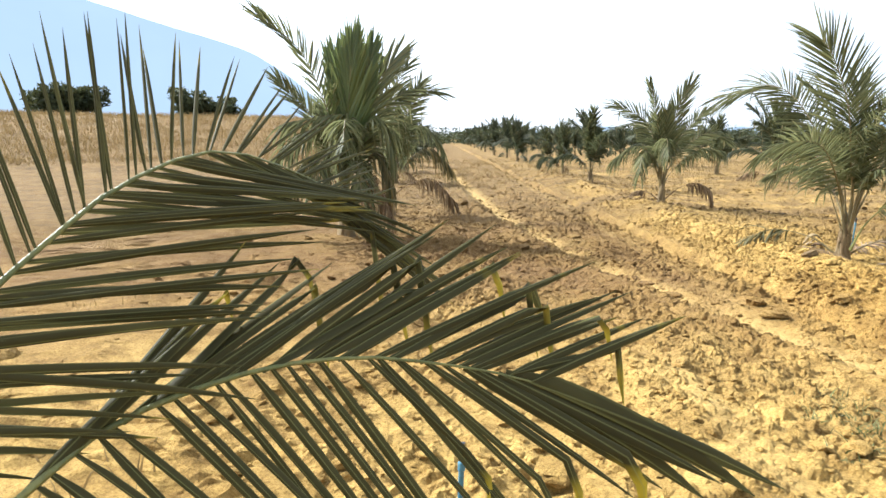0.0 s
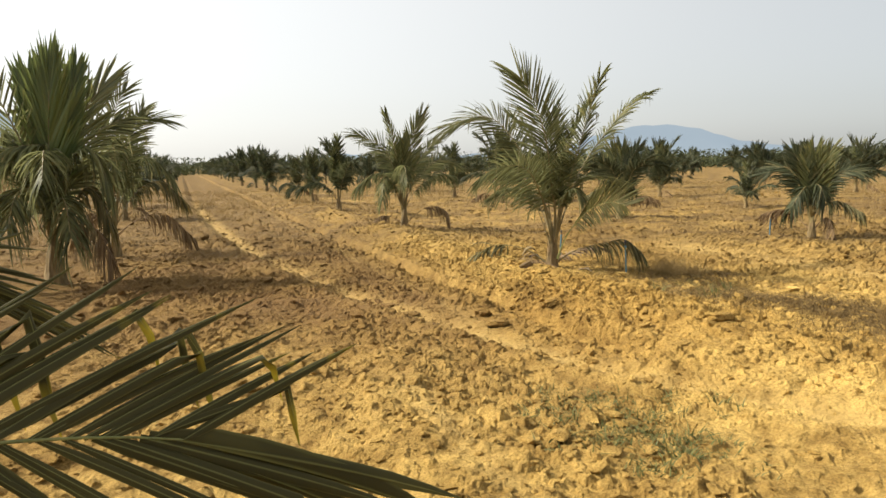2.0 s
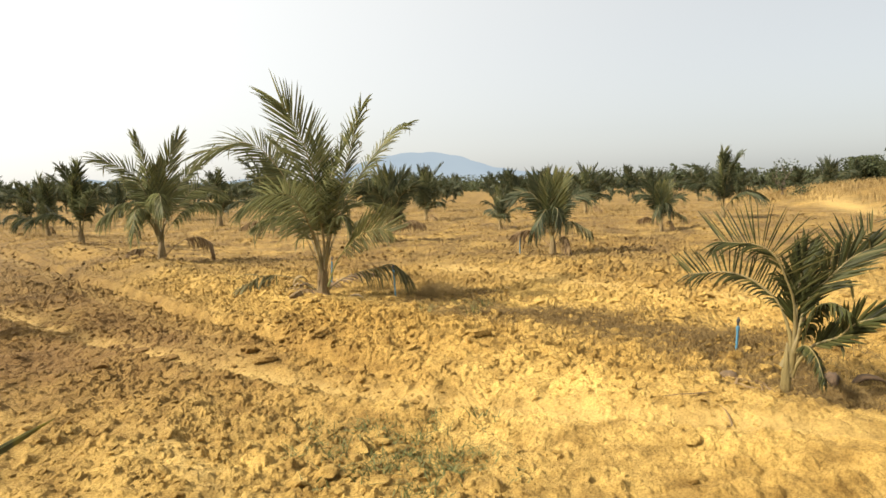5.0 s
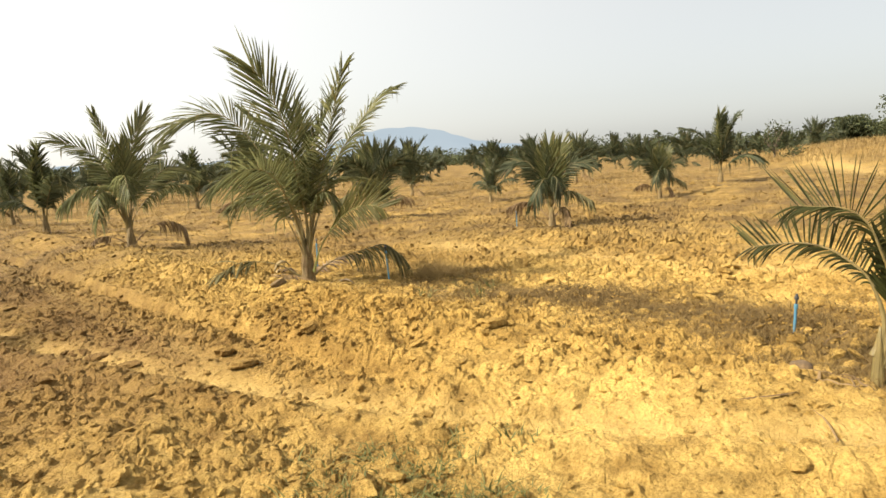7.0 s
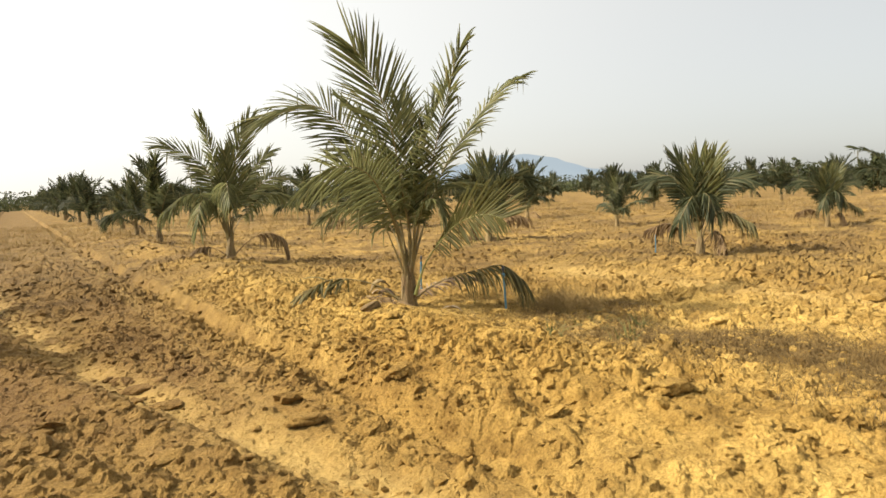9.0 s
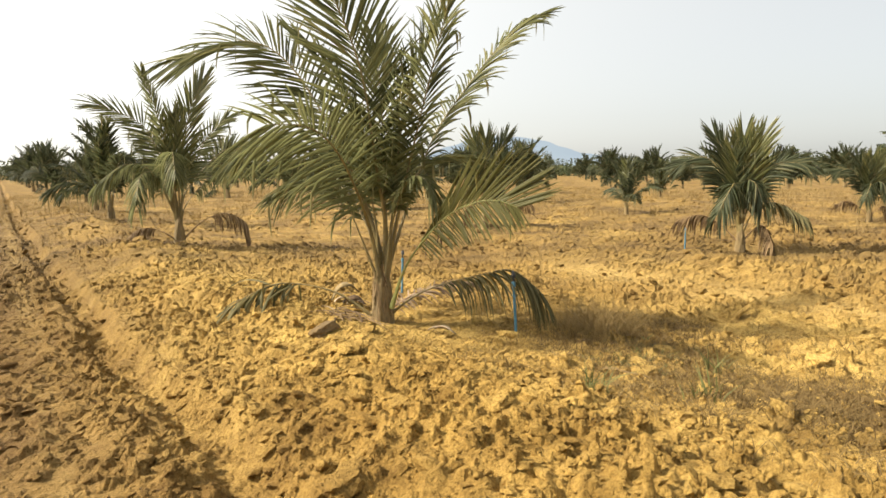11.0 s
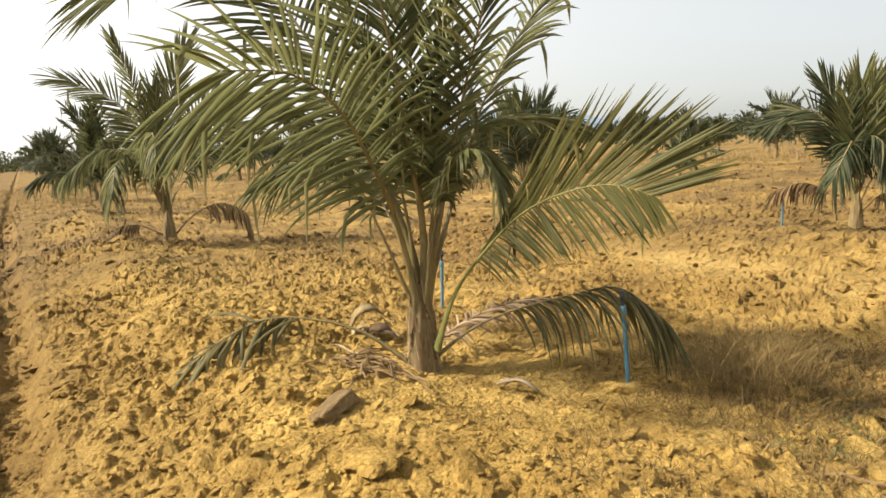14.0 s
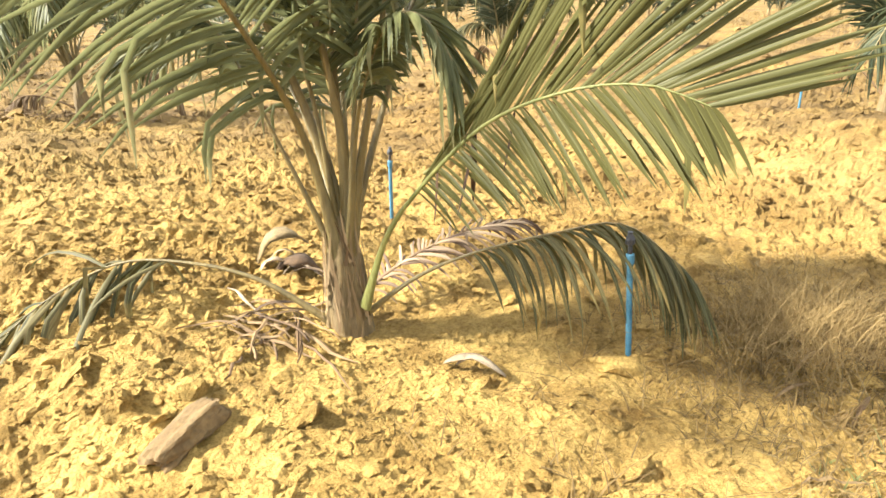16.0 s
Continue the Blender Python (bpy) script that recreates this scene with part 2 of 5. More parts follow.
def haze_glow(n, l, b, out):
    # far hills: kilometres of haze painted on as a blue-grey glow of their own
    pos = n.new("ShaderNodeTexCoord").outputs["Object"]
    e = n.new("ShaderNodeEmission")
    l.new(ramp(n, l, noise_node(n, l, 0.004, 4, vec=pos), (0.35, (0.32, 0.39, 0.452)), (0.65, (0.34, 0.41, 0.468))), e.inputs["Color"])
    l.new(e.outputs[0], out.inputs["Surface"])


HILL = material("hill_haze_glow", haze_glow)


# ---- mesh helpers ----
def mesh_object(name, verts, faces, mat, parent=None, label="", uv=None, smooth=False):
    me = bpy.data.meshes.new(name)
    me.from_pydata([tuple(v) for v in verts] if not isinstance(verts, np.ndarray) else verts.tolist(), [], faces)
    me.materials.append(mat)
    if uv is not None:
        lay = me.uv_layers.new(name="UVMap")
        idx = np.zeros(len(me.loops), dtype=np.int32)
        me.loops.foreach_get("vertex_index", idx)
        lay.data.foreach_set("uv", np.asarray(uv, dtype=np.float32)[idx].ravel())
    if smooth:
        me.polygons.foreach_set("use_smooth", [True] * len(me.polygons))
    me.update()
    ob = new(name, me)
    if parent is not None:
        ob.parent = parent
    if label:
        ob["label"] = label
    return ob


def fast_mesh(name, verts, faces, mat, uv=None, parent=None, flat=True):
    """A mesh from arrays: verts (n, 3), faces (m, k) with k corners each."""
    me = bpy.data.meshes.new(name)
    faces = np.asarray(faces, dtype=np.int32)
    m, k = faces.shape
    me.vertices.add(len(verts))
    me.vertices.foreach_set("co", np.asarray(verts, dtype=np.float32).ravel())
    me.loops.add(m * k)
    me.loops.foreach_set("vertex_index", faces.ravel())
    me.polygons.add(m)
    me.polygons.foreach_set("loop_start", np.arange(0, m * k, k, dtype=np.int32))
    me.polygons.foreach_set("loop_total", np.full(m, k, dtype=np.int32))
    me.polygons.foreach_set("use_smooth", np.full(m, not flat))
    if uv is not None:
        me.uv_layers.new(name="UVMap").data.foreach_set("uv", np.asarray(uv, dtype=np.float32)[faces.ravel()].ravel())
    me.materials.append(mat)
    me.update(calc_edges=True)
    ob = new(name, me)
    if parent is not None:
        ob.parent = parent
    return ob


def many(face, count, per):
    """The faces of count alike pieces of per points each."""
    face = np.asarray(face, dtype=np.int64)
    return (face[None] + (np.arange(count) * per)[:, None, None]).reshape(-1, face.shape[1])


def grid_faces(rows, cols, base=0, wrap=False):
    f = []
    for i in range(rows - 1):
        for j in range(cols if wrap else cols - 1):
            k = (j + 1) % cols
            f.append((base + i * cols + j, base + i * cols + k, base + (i + 1) * cols + k, base + (i + 1) * cols + j))
    return f


def curve(points, n):
    """Catmull-Rom through the points, evenly spaced."""
    p = np.array(points, float)
    p = np.vstack([2 * p[0] - p[1], p, 2 * p[-1] - p[-2]])
    out = []
    for i in range(1, len(p) - 2):
        for t in np.linspace(0, 1, 16, endpoint=False):
            a, b, c, d = p[i - 1:i + 3]
            out.append(0.5 * (2 * b + (c - a) * t + (2 * a - 5 * b + 4 * c - d) * t * t + (3 * b - a - 3 * c + d) * t ** 3))
    out.append(p[-2])
    out = np.array(out)
    s = np.r_[0, np.cumsum(np.linalg.norm(np.diff(out, axis=0), axis=1))]
    q = np.linspace(0, s[-1], n)
    return np.stack([np.interp(q, s, out[:, k]) for k in range(3)], 1), s[-1]


def unit(v):
    return v / np.maximum(np.linalg.norm(v, axis=-1, keepdims=True), 1e-9)


def lerp(x, xs, ys):
    return np.interp(x, xs, ys)


def hash01(ix, iy, seed):
    h = (ix.astype(np.int64) * 374761393 + iy.astype(np.int64) * 668265263 + seed * 974711) & 0xFFFFFFFF
    h = ((h ^ (h >> 13)) * 1274126177) & 0xFFFFFFFF
    return ((h ^ (h >> 16)) & 0xFFFF) / 65535.0


def vnoise(x, y, seed=0):
    ix, iy = np.floor(x), np.floor(y)
    fx, fy = x - ix, y - iy
    fx, fy = fx * fx * (3 - 2 * fx), fy * fy * (3 - 2 * fy)
    a, b = hash01(ix, iy, seed), hash01(ix + 1, iy, seed)
    c, d = hash01(ix, iy + 1, seed), hash01(ix + 1, iy + 1, seed)
    return (a + (b - a) * fx) * (1 - fy) + (c + (d - c) * fx) * fy - 0.5


def cells(x, y, seed=0):
    """Distance to the nearest of jittered points, and that point's own random number."""
    ix, iy = np.floor(x), np.floor(y)
    best, ident = np.full(np.shape(x), 9.0), np.zeros(np.shape(x))
    for dx in (-1, 0, 1):
        for dy in (-1, 0, 1):
            cx, cy = ix + dx, iy + dy
            d = np.hypot(cx + hash01(cx, cy, seed) - x, cy + hash01(cx, cy, seed + 7) - y)
            near = d < best
            best, ident = np.where(near, d, best), np.where(near, hash01(cx, cy, seed + 13), ident)
    return best, ident


def smooth(a, b, x):
    t = np.clip((x - a) / (b - a), 0, 1)
    return t * t * (3 - 2 * t)


# ---- the lie of the land ----
def track(y):
    """Where the worn wheel track runs."""
    return np.interp(y, [0, 2, 3.4, 4.7, 5.8, 7.4, 9.4, 11.5, 16, 25], [4.5, 3.75, 3.12, 2.68, 2.36, 1.97, 1.6, 1.3, 0.95, 0.6])


def land(x, y):
    x, y = np.asarray(x, float), np.asarray(y, float)
    near = 1 - smooth(14, 30, np.hypot(x - 4, y - 8))
    z = 0.15 * np.exp(-((x - 4.2) / 0.55) ** 2) * near          # ridge along the palm row
    z -= 0.16 * np.exp(-((x - 7.6) / 1.7) ** 2) * near * smooth(1, 6, y)
    q = x - np.interp(y, [5.0, 6.5, 7.7, 11.5, 20], [3.45, 3.39, 3.29, 3.17, 3.0]) + 0.10 * vnoise(x * 0 + 1, y * 0.6, 3) + 0.05 * vnoise(x * 3, y * 3, 4)
    z -= 0.085 * smooth(-0.24, -0.13, q) * (1 - smooth(-0.03, 0.08, q)) * smooth(3.2, 5.0, y)     # furrow beside the track
    z -= 0.04 * (1 - smooth(-0.1, 0.1, q)) * smooth(0.2, 1.4, x) * smooth(3.0, 6.0, y)
    z -= 0.06 * np.exp(-((x - track(y)) / 0.15) ** 2) - 0.045 * np.exp(-((x - track(y) + 0.33) / 0.16) ** 2)
    z += 0.07 * np.exp(-((x - 1.4) / 0.8) ** 2) * (1 - smooth(3, 7, y))
    d, yaw = np.hypot(x, y), np.degrees(np.arctan2(-x, y))
    z += 2.7 * smooth(20, 46, d) * smooth(4, 13, yaw) * (1 - smooth(100, 140, yaw))   # grassy rise to the west
    z += 0.95 * (1 - smooth(4, 11, np.hypot(x - 37, (y - 2.5) * 0.7)))                 # grassy bank to the east
    z += 0.25 * smooth(14, 20, x) * (1 - smooth(12, 24, y)) * (1 - smooth(30, 60, x))
    return z + 0.05 * vnoise(x * 0.35, y * 0.35, 5)


def wear(x, y):
    """Where wheels and feet have packed the soil smooth and pale."""
    n = 0.65 + 0.7 * vnoise(x * 2.2, y * 1.4, 61) + 0.35 * vnoise(x * 9, y * 6, 62)
    w = 0.66 * np.exp(-((x - track(y)) / 0.17) ** 2)
    w += 0.2 * np.exp(-((x - 2.72) / 0.08) ** 2) * smooth(4.5, 6.0, y)
    w += 0.6 * np.exp(-((x - 1.42) / 0.12) ** 2) * (1 - smooth(3.8, 4.8, y))
    w += 0.2 * np.exp(-((x - 3.45) / 0.5) ** 2 - ((y - 2.4) / 0.7) ** 2)
    w += 0.5 * np.exp(-((x - 8.6) / 0.32) ** 2) * smooth(1.5, 3.5, y) * (1 - smooth(8.5, 11, y))
    w = np.clip(w * n, 0, 1) * (1 - smooth(14, 26, np.hypot(x - 4, y - 8)))
    # a sandy road beyond the last palms to the east
    along, off = (x - 24.9) * 0.844 + (y - 5.5) * 0.537, (y - 5.5) * 0.844 - (x - 24.9) * 0.537
    return np.clip(w + 0.5 * np.exp(-(off / 0.7) ** 2) * smooth(-14, -6, along) * (1 - smooth(18, 26, along)), 0, 1)


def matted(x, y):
    """Withered growth matted over the swale and under the palm's eastern side, with painted shade by the small palm."""
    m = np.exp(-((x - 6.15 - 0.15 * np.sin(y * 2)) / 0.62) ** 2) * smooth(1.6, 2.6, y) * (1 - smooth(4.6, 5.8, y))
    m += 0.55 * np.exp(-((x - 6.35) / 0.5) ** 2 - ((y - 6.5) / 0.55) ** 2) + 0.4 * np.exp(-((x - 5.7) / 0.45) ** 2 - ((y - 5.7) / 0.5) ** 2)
    # round the small palm: matted growth and its shadow darkened in together
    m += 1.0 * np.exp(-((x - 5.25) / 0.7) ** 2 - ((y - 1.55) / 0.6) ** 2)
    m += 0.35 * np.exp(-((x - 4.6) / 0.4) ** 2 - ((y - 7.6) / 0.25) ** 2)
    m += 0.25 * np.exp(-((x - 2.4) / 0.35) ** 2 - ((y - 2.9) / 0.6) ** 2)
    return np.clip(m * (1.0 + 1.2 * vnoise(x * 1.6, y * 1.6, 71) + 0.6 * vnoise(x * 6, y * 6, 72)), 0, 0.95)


def tilled(x, y):
    """How rough the soil is: clods in the tilled plots, trodden smooth along the track."""
    m = 1.08 - 0.95 * wear(x, y)
    m -= 0.55 * np.exp(-((x - 3.28) / 0.11) ** 2) * smooth(3.5, 5.5, y)
    m += 0.9 * np.exp(-((x - 3.02) / 0.09) ** 2) * smooth(3.2, 5.0, y)
    m *= 0.75 + 0.7 * np.clip(vnoise(x * 0.7, y * 0.5, 21) + 0.5, 0, 1)
    return np.clip(m, 0.15, 1.3) * (1 - 0.8 * smooth(14, 30, np.hypot(x - 4, y - 8)))


def relief(x, y):
    r, far = tilled(x, y), np.hypot(x - 4, y - 8)
    c1, i1 = cells(x * 6.5, y * 6.0, 31)
    c2, i2 = cells(x * 13, y * 12, 47)
    c3, i3 = cells(x * 3.1, y * 2.8, 59)
    mound = np.exp(-((x - 4.75) / 1.1) ** 2 - ((y - 7.0) / 1.1) ** 2)
    z = (0.11 - 0.07 * mound) * np.clip(0.46 - c1, 0, 0.2) * (i1 > 0.62) * (0.4 + i1) + (0.12 - 0.07 * mound) * np.clip(0.45 - c2, 0, 0.2) * (i2 > 0.64) * (0.3 + i2)
    z += 0.11 * np.clip(0.42 - c3, 0, 0.2) * (i3 > 0.75) * (1 - mound)
    c4, i4 = cells(x * 24, y * 23, 83)
    z += 0.075 * np.clip(0.45 - c4, 0, 0.22) * (i4 > 0.64) * (1 - smooth(6, 9, far))
    west = 1 - smooth(1.9, 2.7, x)
    z *= (1 - smooth(9, 16, far)) * (0.55 + 0.6 * smooth(-0.28, 0.25, vnoise(x * 1.1, y * 1.3, 91) + 0.5 * vnoise(x * 3.1, y * 3.4, 92))) * (1 - 0.3 * west)
    z += 0.06 * vnoise(x * 1.7, y * 1.1, 8) + 0.035 * vnoise(x * 5, y * 4, 9) + 0.02 * vnoise(x * 14, y * 14, 10) * (1 - smooth(9, 14, far))
    return z * r * (1 - 0.45 * mound) * (1 - smooth(22, 40, far))


def ground_z(x, y):
    return land(x, y) + relief(np.asarray(x, float), np.asarray(y, float))


def stretch_axis(lo, hi, step, far_lo, far_hi, calm):
    """Fine steps from lo to hi, slowly wider up to calm, then ever wider."""
    a = list(np.arange(lo, hi + 1e-6, step))
    s, v = step, a[-1]
    while v < far_hi:
        s = min(s * 1.03, 0.06) if v < calm else s * 1.05
        v += s
        a.append(v)
    s, v = step, lo
    front = []
    while v > far_lo:
        s *= 1.05
        v -= s
        front.append(v)
    return np.array(front[::-1] + a)


gx, gy = stretch_axis(-0.2, 7.8, 0.018, -2600, 2600, 14), stretch_axis(1.4, 9.6, 0.018, -600, 2800, 13)
GX, GY = np.meshgrid(gx, gy, indexing="xy")
GV = np.stack([GX, GY, ground_z(GX, GY)], -1).reshape(-1, 3)


def big_grid(name, verts, rows, cols, mat):
    i = (np.arange(rows - 1)[:, None] * cols + np.arange(cols - 1)[None, :]).ravel()
    return fast_mesh(name, verts, np.stack([i, i + 1, i + cols + 1, i + cols], 1), mat)


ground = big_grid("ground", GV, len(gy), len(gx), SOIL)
ground.data.attributes.new("wear", "FLOAT", "POINT").data.foreach_set("value", wear(GX, GY).ravel().astype(np.float32))
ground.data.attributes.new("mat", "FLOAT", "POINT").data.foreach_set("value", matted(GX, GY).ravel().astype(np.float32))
tagged(ground, "dry yellow tilled soil with clods, ruts and straw", "ground", kind="structure")


# ---- hills, their haze a painted glow ----
def hill(crest, far, base_drop=30):
    """A ridge along bearings (degrees left of north) with its height in degrees above the horizon."""
    rng, v = np.random.default_rng(5), []
    crest = sorted(crest)
    b = np.linspace(crest[0][0], crest[-1][0], 90)
    el = np.interp(b, [c[0] for c in crest], [c[1] for c in crest])
    el = np.clip(el + 0.10 * np.interp(b, np.linspace(b[0], b[-1], 40), rng.uniform(-1, 1, 40)) * np.minimum(1, el), 0, None)
    for k, (reach, part_of) in enumerate(((1.0, 0.0), (1.03, 0.45), (1.07, 0.8), (1.12, 1.0), (1.25, 0.6), (1.4, 0.0))):
        for bb, e in zip(b, el):
            a, d = radians(bb), far * reach
            v.append((-math.sin(a) * d, math.cos(a) * d, math.tan(radians(e)) * far * 1.12 * part_of + 1.4 - (base_drop if part_of == 0 else 0)))
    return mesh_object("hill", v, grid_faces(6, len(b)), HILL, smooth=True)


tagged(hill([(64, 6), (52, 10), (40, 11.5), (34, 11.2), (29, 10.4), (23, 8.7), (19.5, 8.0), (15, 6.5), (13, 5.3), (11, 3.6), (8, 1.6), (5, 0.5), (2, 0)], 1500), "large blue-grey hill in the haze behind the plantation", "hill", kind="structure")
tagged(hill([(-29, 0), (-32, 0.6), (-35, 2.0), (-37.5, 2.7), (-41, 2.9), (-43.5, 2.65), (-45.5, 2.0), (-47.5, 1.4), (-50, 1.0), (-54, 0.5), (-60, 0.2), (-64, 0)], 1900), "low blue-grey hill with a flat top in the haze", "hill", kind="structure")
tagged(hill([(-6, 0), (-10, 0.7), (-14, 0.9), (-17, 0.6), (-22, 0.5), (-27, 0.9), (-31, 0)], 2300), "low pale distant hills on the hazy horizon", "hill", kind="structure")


# ---- palms ----
def frond(parent, pts, leaf_len, pairs, width, leaf_mat, stem_mat, rb=0.018, bare=0.25, vee=0.35, droop=0.25, twist=0.0, seed=0,
          missing=0.03, kinked=0.05, segs=6, label="", name="frond", kink_at=(0.5, 0.8), wild=1.0, start=0.0, spread=(58, 46, 20), single=False, face=None, roll=0.0, spread2=None, len2=1.0, wide2=1.0, tip_wide=1.0, tip_len=0.8, droop2=None, vee2=None, taper=1.0, fold=0.75):
    rng = np.random.default_rng(seed)
    n = 26
    c, length = curve(pts, n)
    T = unit(np.gradient(c, axis=0))
    r = np.array(c[-1] - c[0])
    r[2] = 0
    r = unit(r)
    z = np.array([0, 0, 1.0])
    N = -(T @ z)[:, None] * r + (T @ r)[:, None] * z if face is None else np.tile(np.array(face, float), (n, 1))
    N = unit(N - (N * T).sum(1, keepdims=True) * T)
    S = np.cross(T, N)
    s = np.linspace(0, 1, n)
    tw = np.radians(roll + twist * s)
    N, S = N * np.cos(tw)[:, None] + S * np.sin(tw)[:, None], S * np.cos(tw)[:, None] - N * np.sin(tw)[:, None]
    rad = rb * lerp(s, [0, 0.06, 0.16, 0.34, 1], [1.75, 1.15, 0.82, 0.5, 0.12])
    sides = 7
    ang = np.linspace(0, 2 * np.pi, sides, endpoint=False)
    ring = c[:, None] + rad[:, None, None] * (np.cos(ang)[None, :, None] * S[:, None] * 1.25 + np.sin(ang)[None, :, None] * N[:, None] * 0.8)
    stem = mesh_object(name, ring.reshape(-1, 3), grid_faces(n, sides, wrap=True), stem_mat, parent, label, smooth=True)
    # leaflets, in two ranks
    verts, faces, uvs, k0 = [], [], [], 0
    l = np.linspace(0, 1, segs + 1)
    w_prof = lerp(l, [0, 0.12, 0.35, 0.7, 0.9, 1], [0.45, 0.9, 1, 0.8, 0.4, 0.04])
    for side in (-1, 1):
        q = np.linspace(bare, 1.0, pairs) + rng.normal(0, 0.25 / pairs, pairs)
        q = np.clip(q[rng.random(pairs) > missing], 0, 1)
        q = q[q > bare + (1 - bare) * start] if side < 0 else q
        m = len(q)
        u = (q - bare) / (1 - bare)
        at_ = lambda A: np.stack([np.interp(q, s, A[:, k]) for k in range(3)], 1)
        o, t, nn, ss = at_(c), unit(at_(T)), unit(at_(N)), unit(at_(S))
        a = np.radians(lerp(u, [0, 0.5, 1], spread2 if spread2 and side > 0 else spread) + rng.normal(0, 3.0 * wild, m))
        v = (vee2 if vee2 is not None and side > 0 else vee) + rng.normal(0, 0.10 * wild, m)
        d = unit(t * np.cos(a)[:, None] + (ss * side * np.cos(v)[:, None] + nn * np.sin(v)[:, None]) * np.sin(a)[:, None])
        L = leaf_len * lerp(u, [0, 0.12, 0.4, 0.8, 1], [0.6, 0.85, 1.0, 0.92, tip_len if side > 0 else min(tip_len, 0.8)]) * rng.uniform(0.88, 1.08, m) * (len2 if side > 0 else lerp(u, [0.25, 1], [1.0, taper]))
        dr = (droop2 if droop2 is not None and side > 0 else droop) * rng.uniform(0.6, 1.4, m)
        p = o[:, None] + L[:, None, None] * l[None, :, None] * d[:, None]
        fall = dr[:, None] * l[None] ** 2 * L[:, None]
        kink = rng.random(m) < kinked
        kp = rng.uniform(*kink_at, m)
        kf = np.where(kink[:, None], np.clip(l[None] - kp[:, None], 0, 1) * L[:, None] * 1.1, 0)
        p[:, :, 2] -= fall + kf
        p -= (kf * 0.75)[:, :, None] * d[:, None]
        p -= (0.35 * fall * dr[:, None])[:, :, None] * d[:, None]
        dd = unit(np.gradient(p, axis=1))
        wv = t[:, None] - (t[:, None] * dd).sum(-1, keepdims=True) * dd
        tilt = rng.normal(0.35, 0.25, m)[:, None, None] * side
        wv = unit(wv)
        mm = np.cross(dd, wv)
        wv, mm = wv * np.cos(tilt) + mm * np.sin(tilt), mm * np.cos(tilt) - wv * np.sin(tilt)
        up = np.sign((mm * nn[:, None]).sum(-1, keepdims=True)) * mm
        blunt = lerp(l, [0, 0.12, 0.35, 0.85, 0.97, 1], [0.45, 0.9, 1, 0.9, 0.65, 0.1])
        prof = np.where(kink[:, None], blunt[None], w_prof[None])[:, :, None]
        hw = 0.5 * width * (wide2 if side > 0 else 1.0) * prof * (rng.uniform(0.8, 1.15, m) * lerp(u, [0, 0.8, 1], [1, 1, tip_wide if side > 0 else 1.0]))[:, None, None]
        block = np.stack([p - wv * hw - up * hw * fold, p, p + wv * hw - up * hw * fold], 2)
        verts.append(block.reshape(-1, 3))
        uv = np.zeros((m, segs + 1, 3, 2))
        uv[..., 0] = (0.0, 0.5, 1.0)
        uv[..., 1] = l[None, :, None] + np.where(kink[:, None] & (l[None] > kp[:, None]), 0.45, 0.0)[:, :, None]
        uvs.append(uv.reshape(-1, 2))
        one = grid_faces(segs + 1, 3)
        per = (segs + 1) * 3
        faces += [tuple(x + k0 + i * per for x in f) for i in range(m) for f in one]
        k0 += m * per
    verts, uvs = np.vstack(verts), np.vstack(uvs)
    if single:
        per = (segs + 1) * 3
        one = grid_faces(segs + 1, 3)
        for i in range(len(verts) // per):
            mesh_object("leaflet", verts[i * per:(i + 1) * per], one, leaf_mat, stem, uv=uvs[i * per:(i + 1) * per], smooth=True)
    else:
        tagged(mesh_object("foliage", verts, faces, leaf_mat, stem, uv=uvs, smooth=True), kind="stuff")
    return stem


def trunk(parent, h, r, seed=0, mat=None):
    """The short swollen foot of a young palm, wrapped in overlapping leaf bases."""
    rng = np.random.default_rng(seed)
    n, sides = 16, 40
    v = []
    ph = rng.uniform(0, 6.3, 3)
    for i in range(n):
        f = i / (n - 1)
        rr = r * lerp(f, [0, 0.1, 0.3, 0.7, 1], [1.22, 1.12, 0.98, 0.72, 0.18])
        for j in range(sides):
            a = 2 * math.pi * j / sides
            lobe = 1 + 0.07 * math.sin(3 * a + ph[0] + 2.2 * f) + 0.05 * math.sin(7 * a + ph[1] - 5 * f) + 0.045 * math.sin(13 * a + ph[2] + 1.5 * f) + 0.05 * rng.normal() * 0.5
            v.append((rr * lobe * math.cos(a), rr * lobe * math.sin(a), -0.08 + (h + 0.08) * f))
    faces = grid_faces(n, sides, wrap=True) + [tuple(range((n - 1) * sides, n * sides))]
    return mesh_object("trunk", v, faces, mat or TRUNK, parent, smooth=True)


def fibres(parent, h, r, n, seed):
    """Loose strands of sheath fibre wrapped round the foot."""
    rng = np.random.default_rng(seed)
    v, f = [], []
    for i in range(n):
        a, z, L, w = rng.uniform(0, 6.28), rng.uniform(-0.02, h * 0.75), rng.uniform(0.08, 0.22), rng.uniform(0.002, 0.007)
        turn, out, b = rng.normal(0, 0.25), rng.uniform(0.0, 0.02), len(v)
        for k in range(5):
            q = k / 4
            zz = z + L * q
            rr = r * lerp(zz / h, [0, 0.1, 0.3, 0.7, 1, 1.6], [1.3, 1.2, 1.06, 0.88, 0.66, 0.6]) + out * q * q
            aa = a + turn * q
            for e in (-1, 1):
                v.append((rr * math.cos(aa) - e * w * (1 - 0.7 * q) * math.sin(aa), rr * math.sin(aa) + e * w * (1 - 0.7 * q) * math.cos(aa), zz))
        f += grid_faces(5, 2, b)
    uv = np.tile([0.3, 0.1], (len(v), 1))
    return mesh_object("sheath_fibre", v, f, FIBRE, parent, "loose tan sheath fibre", uv=uv)


def palm(name="coconut_palm"):
    return new(name)


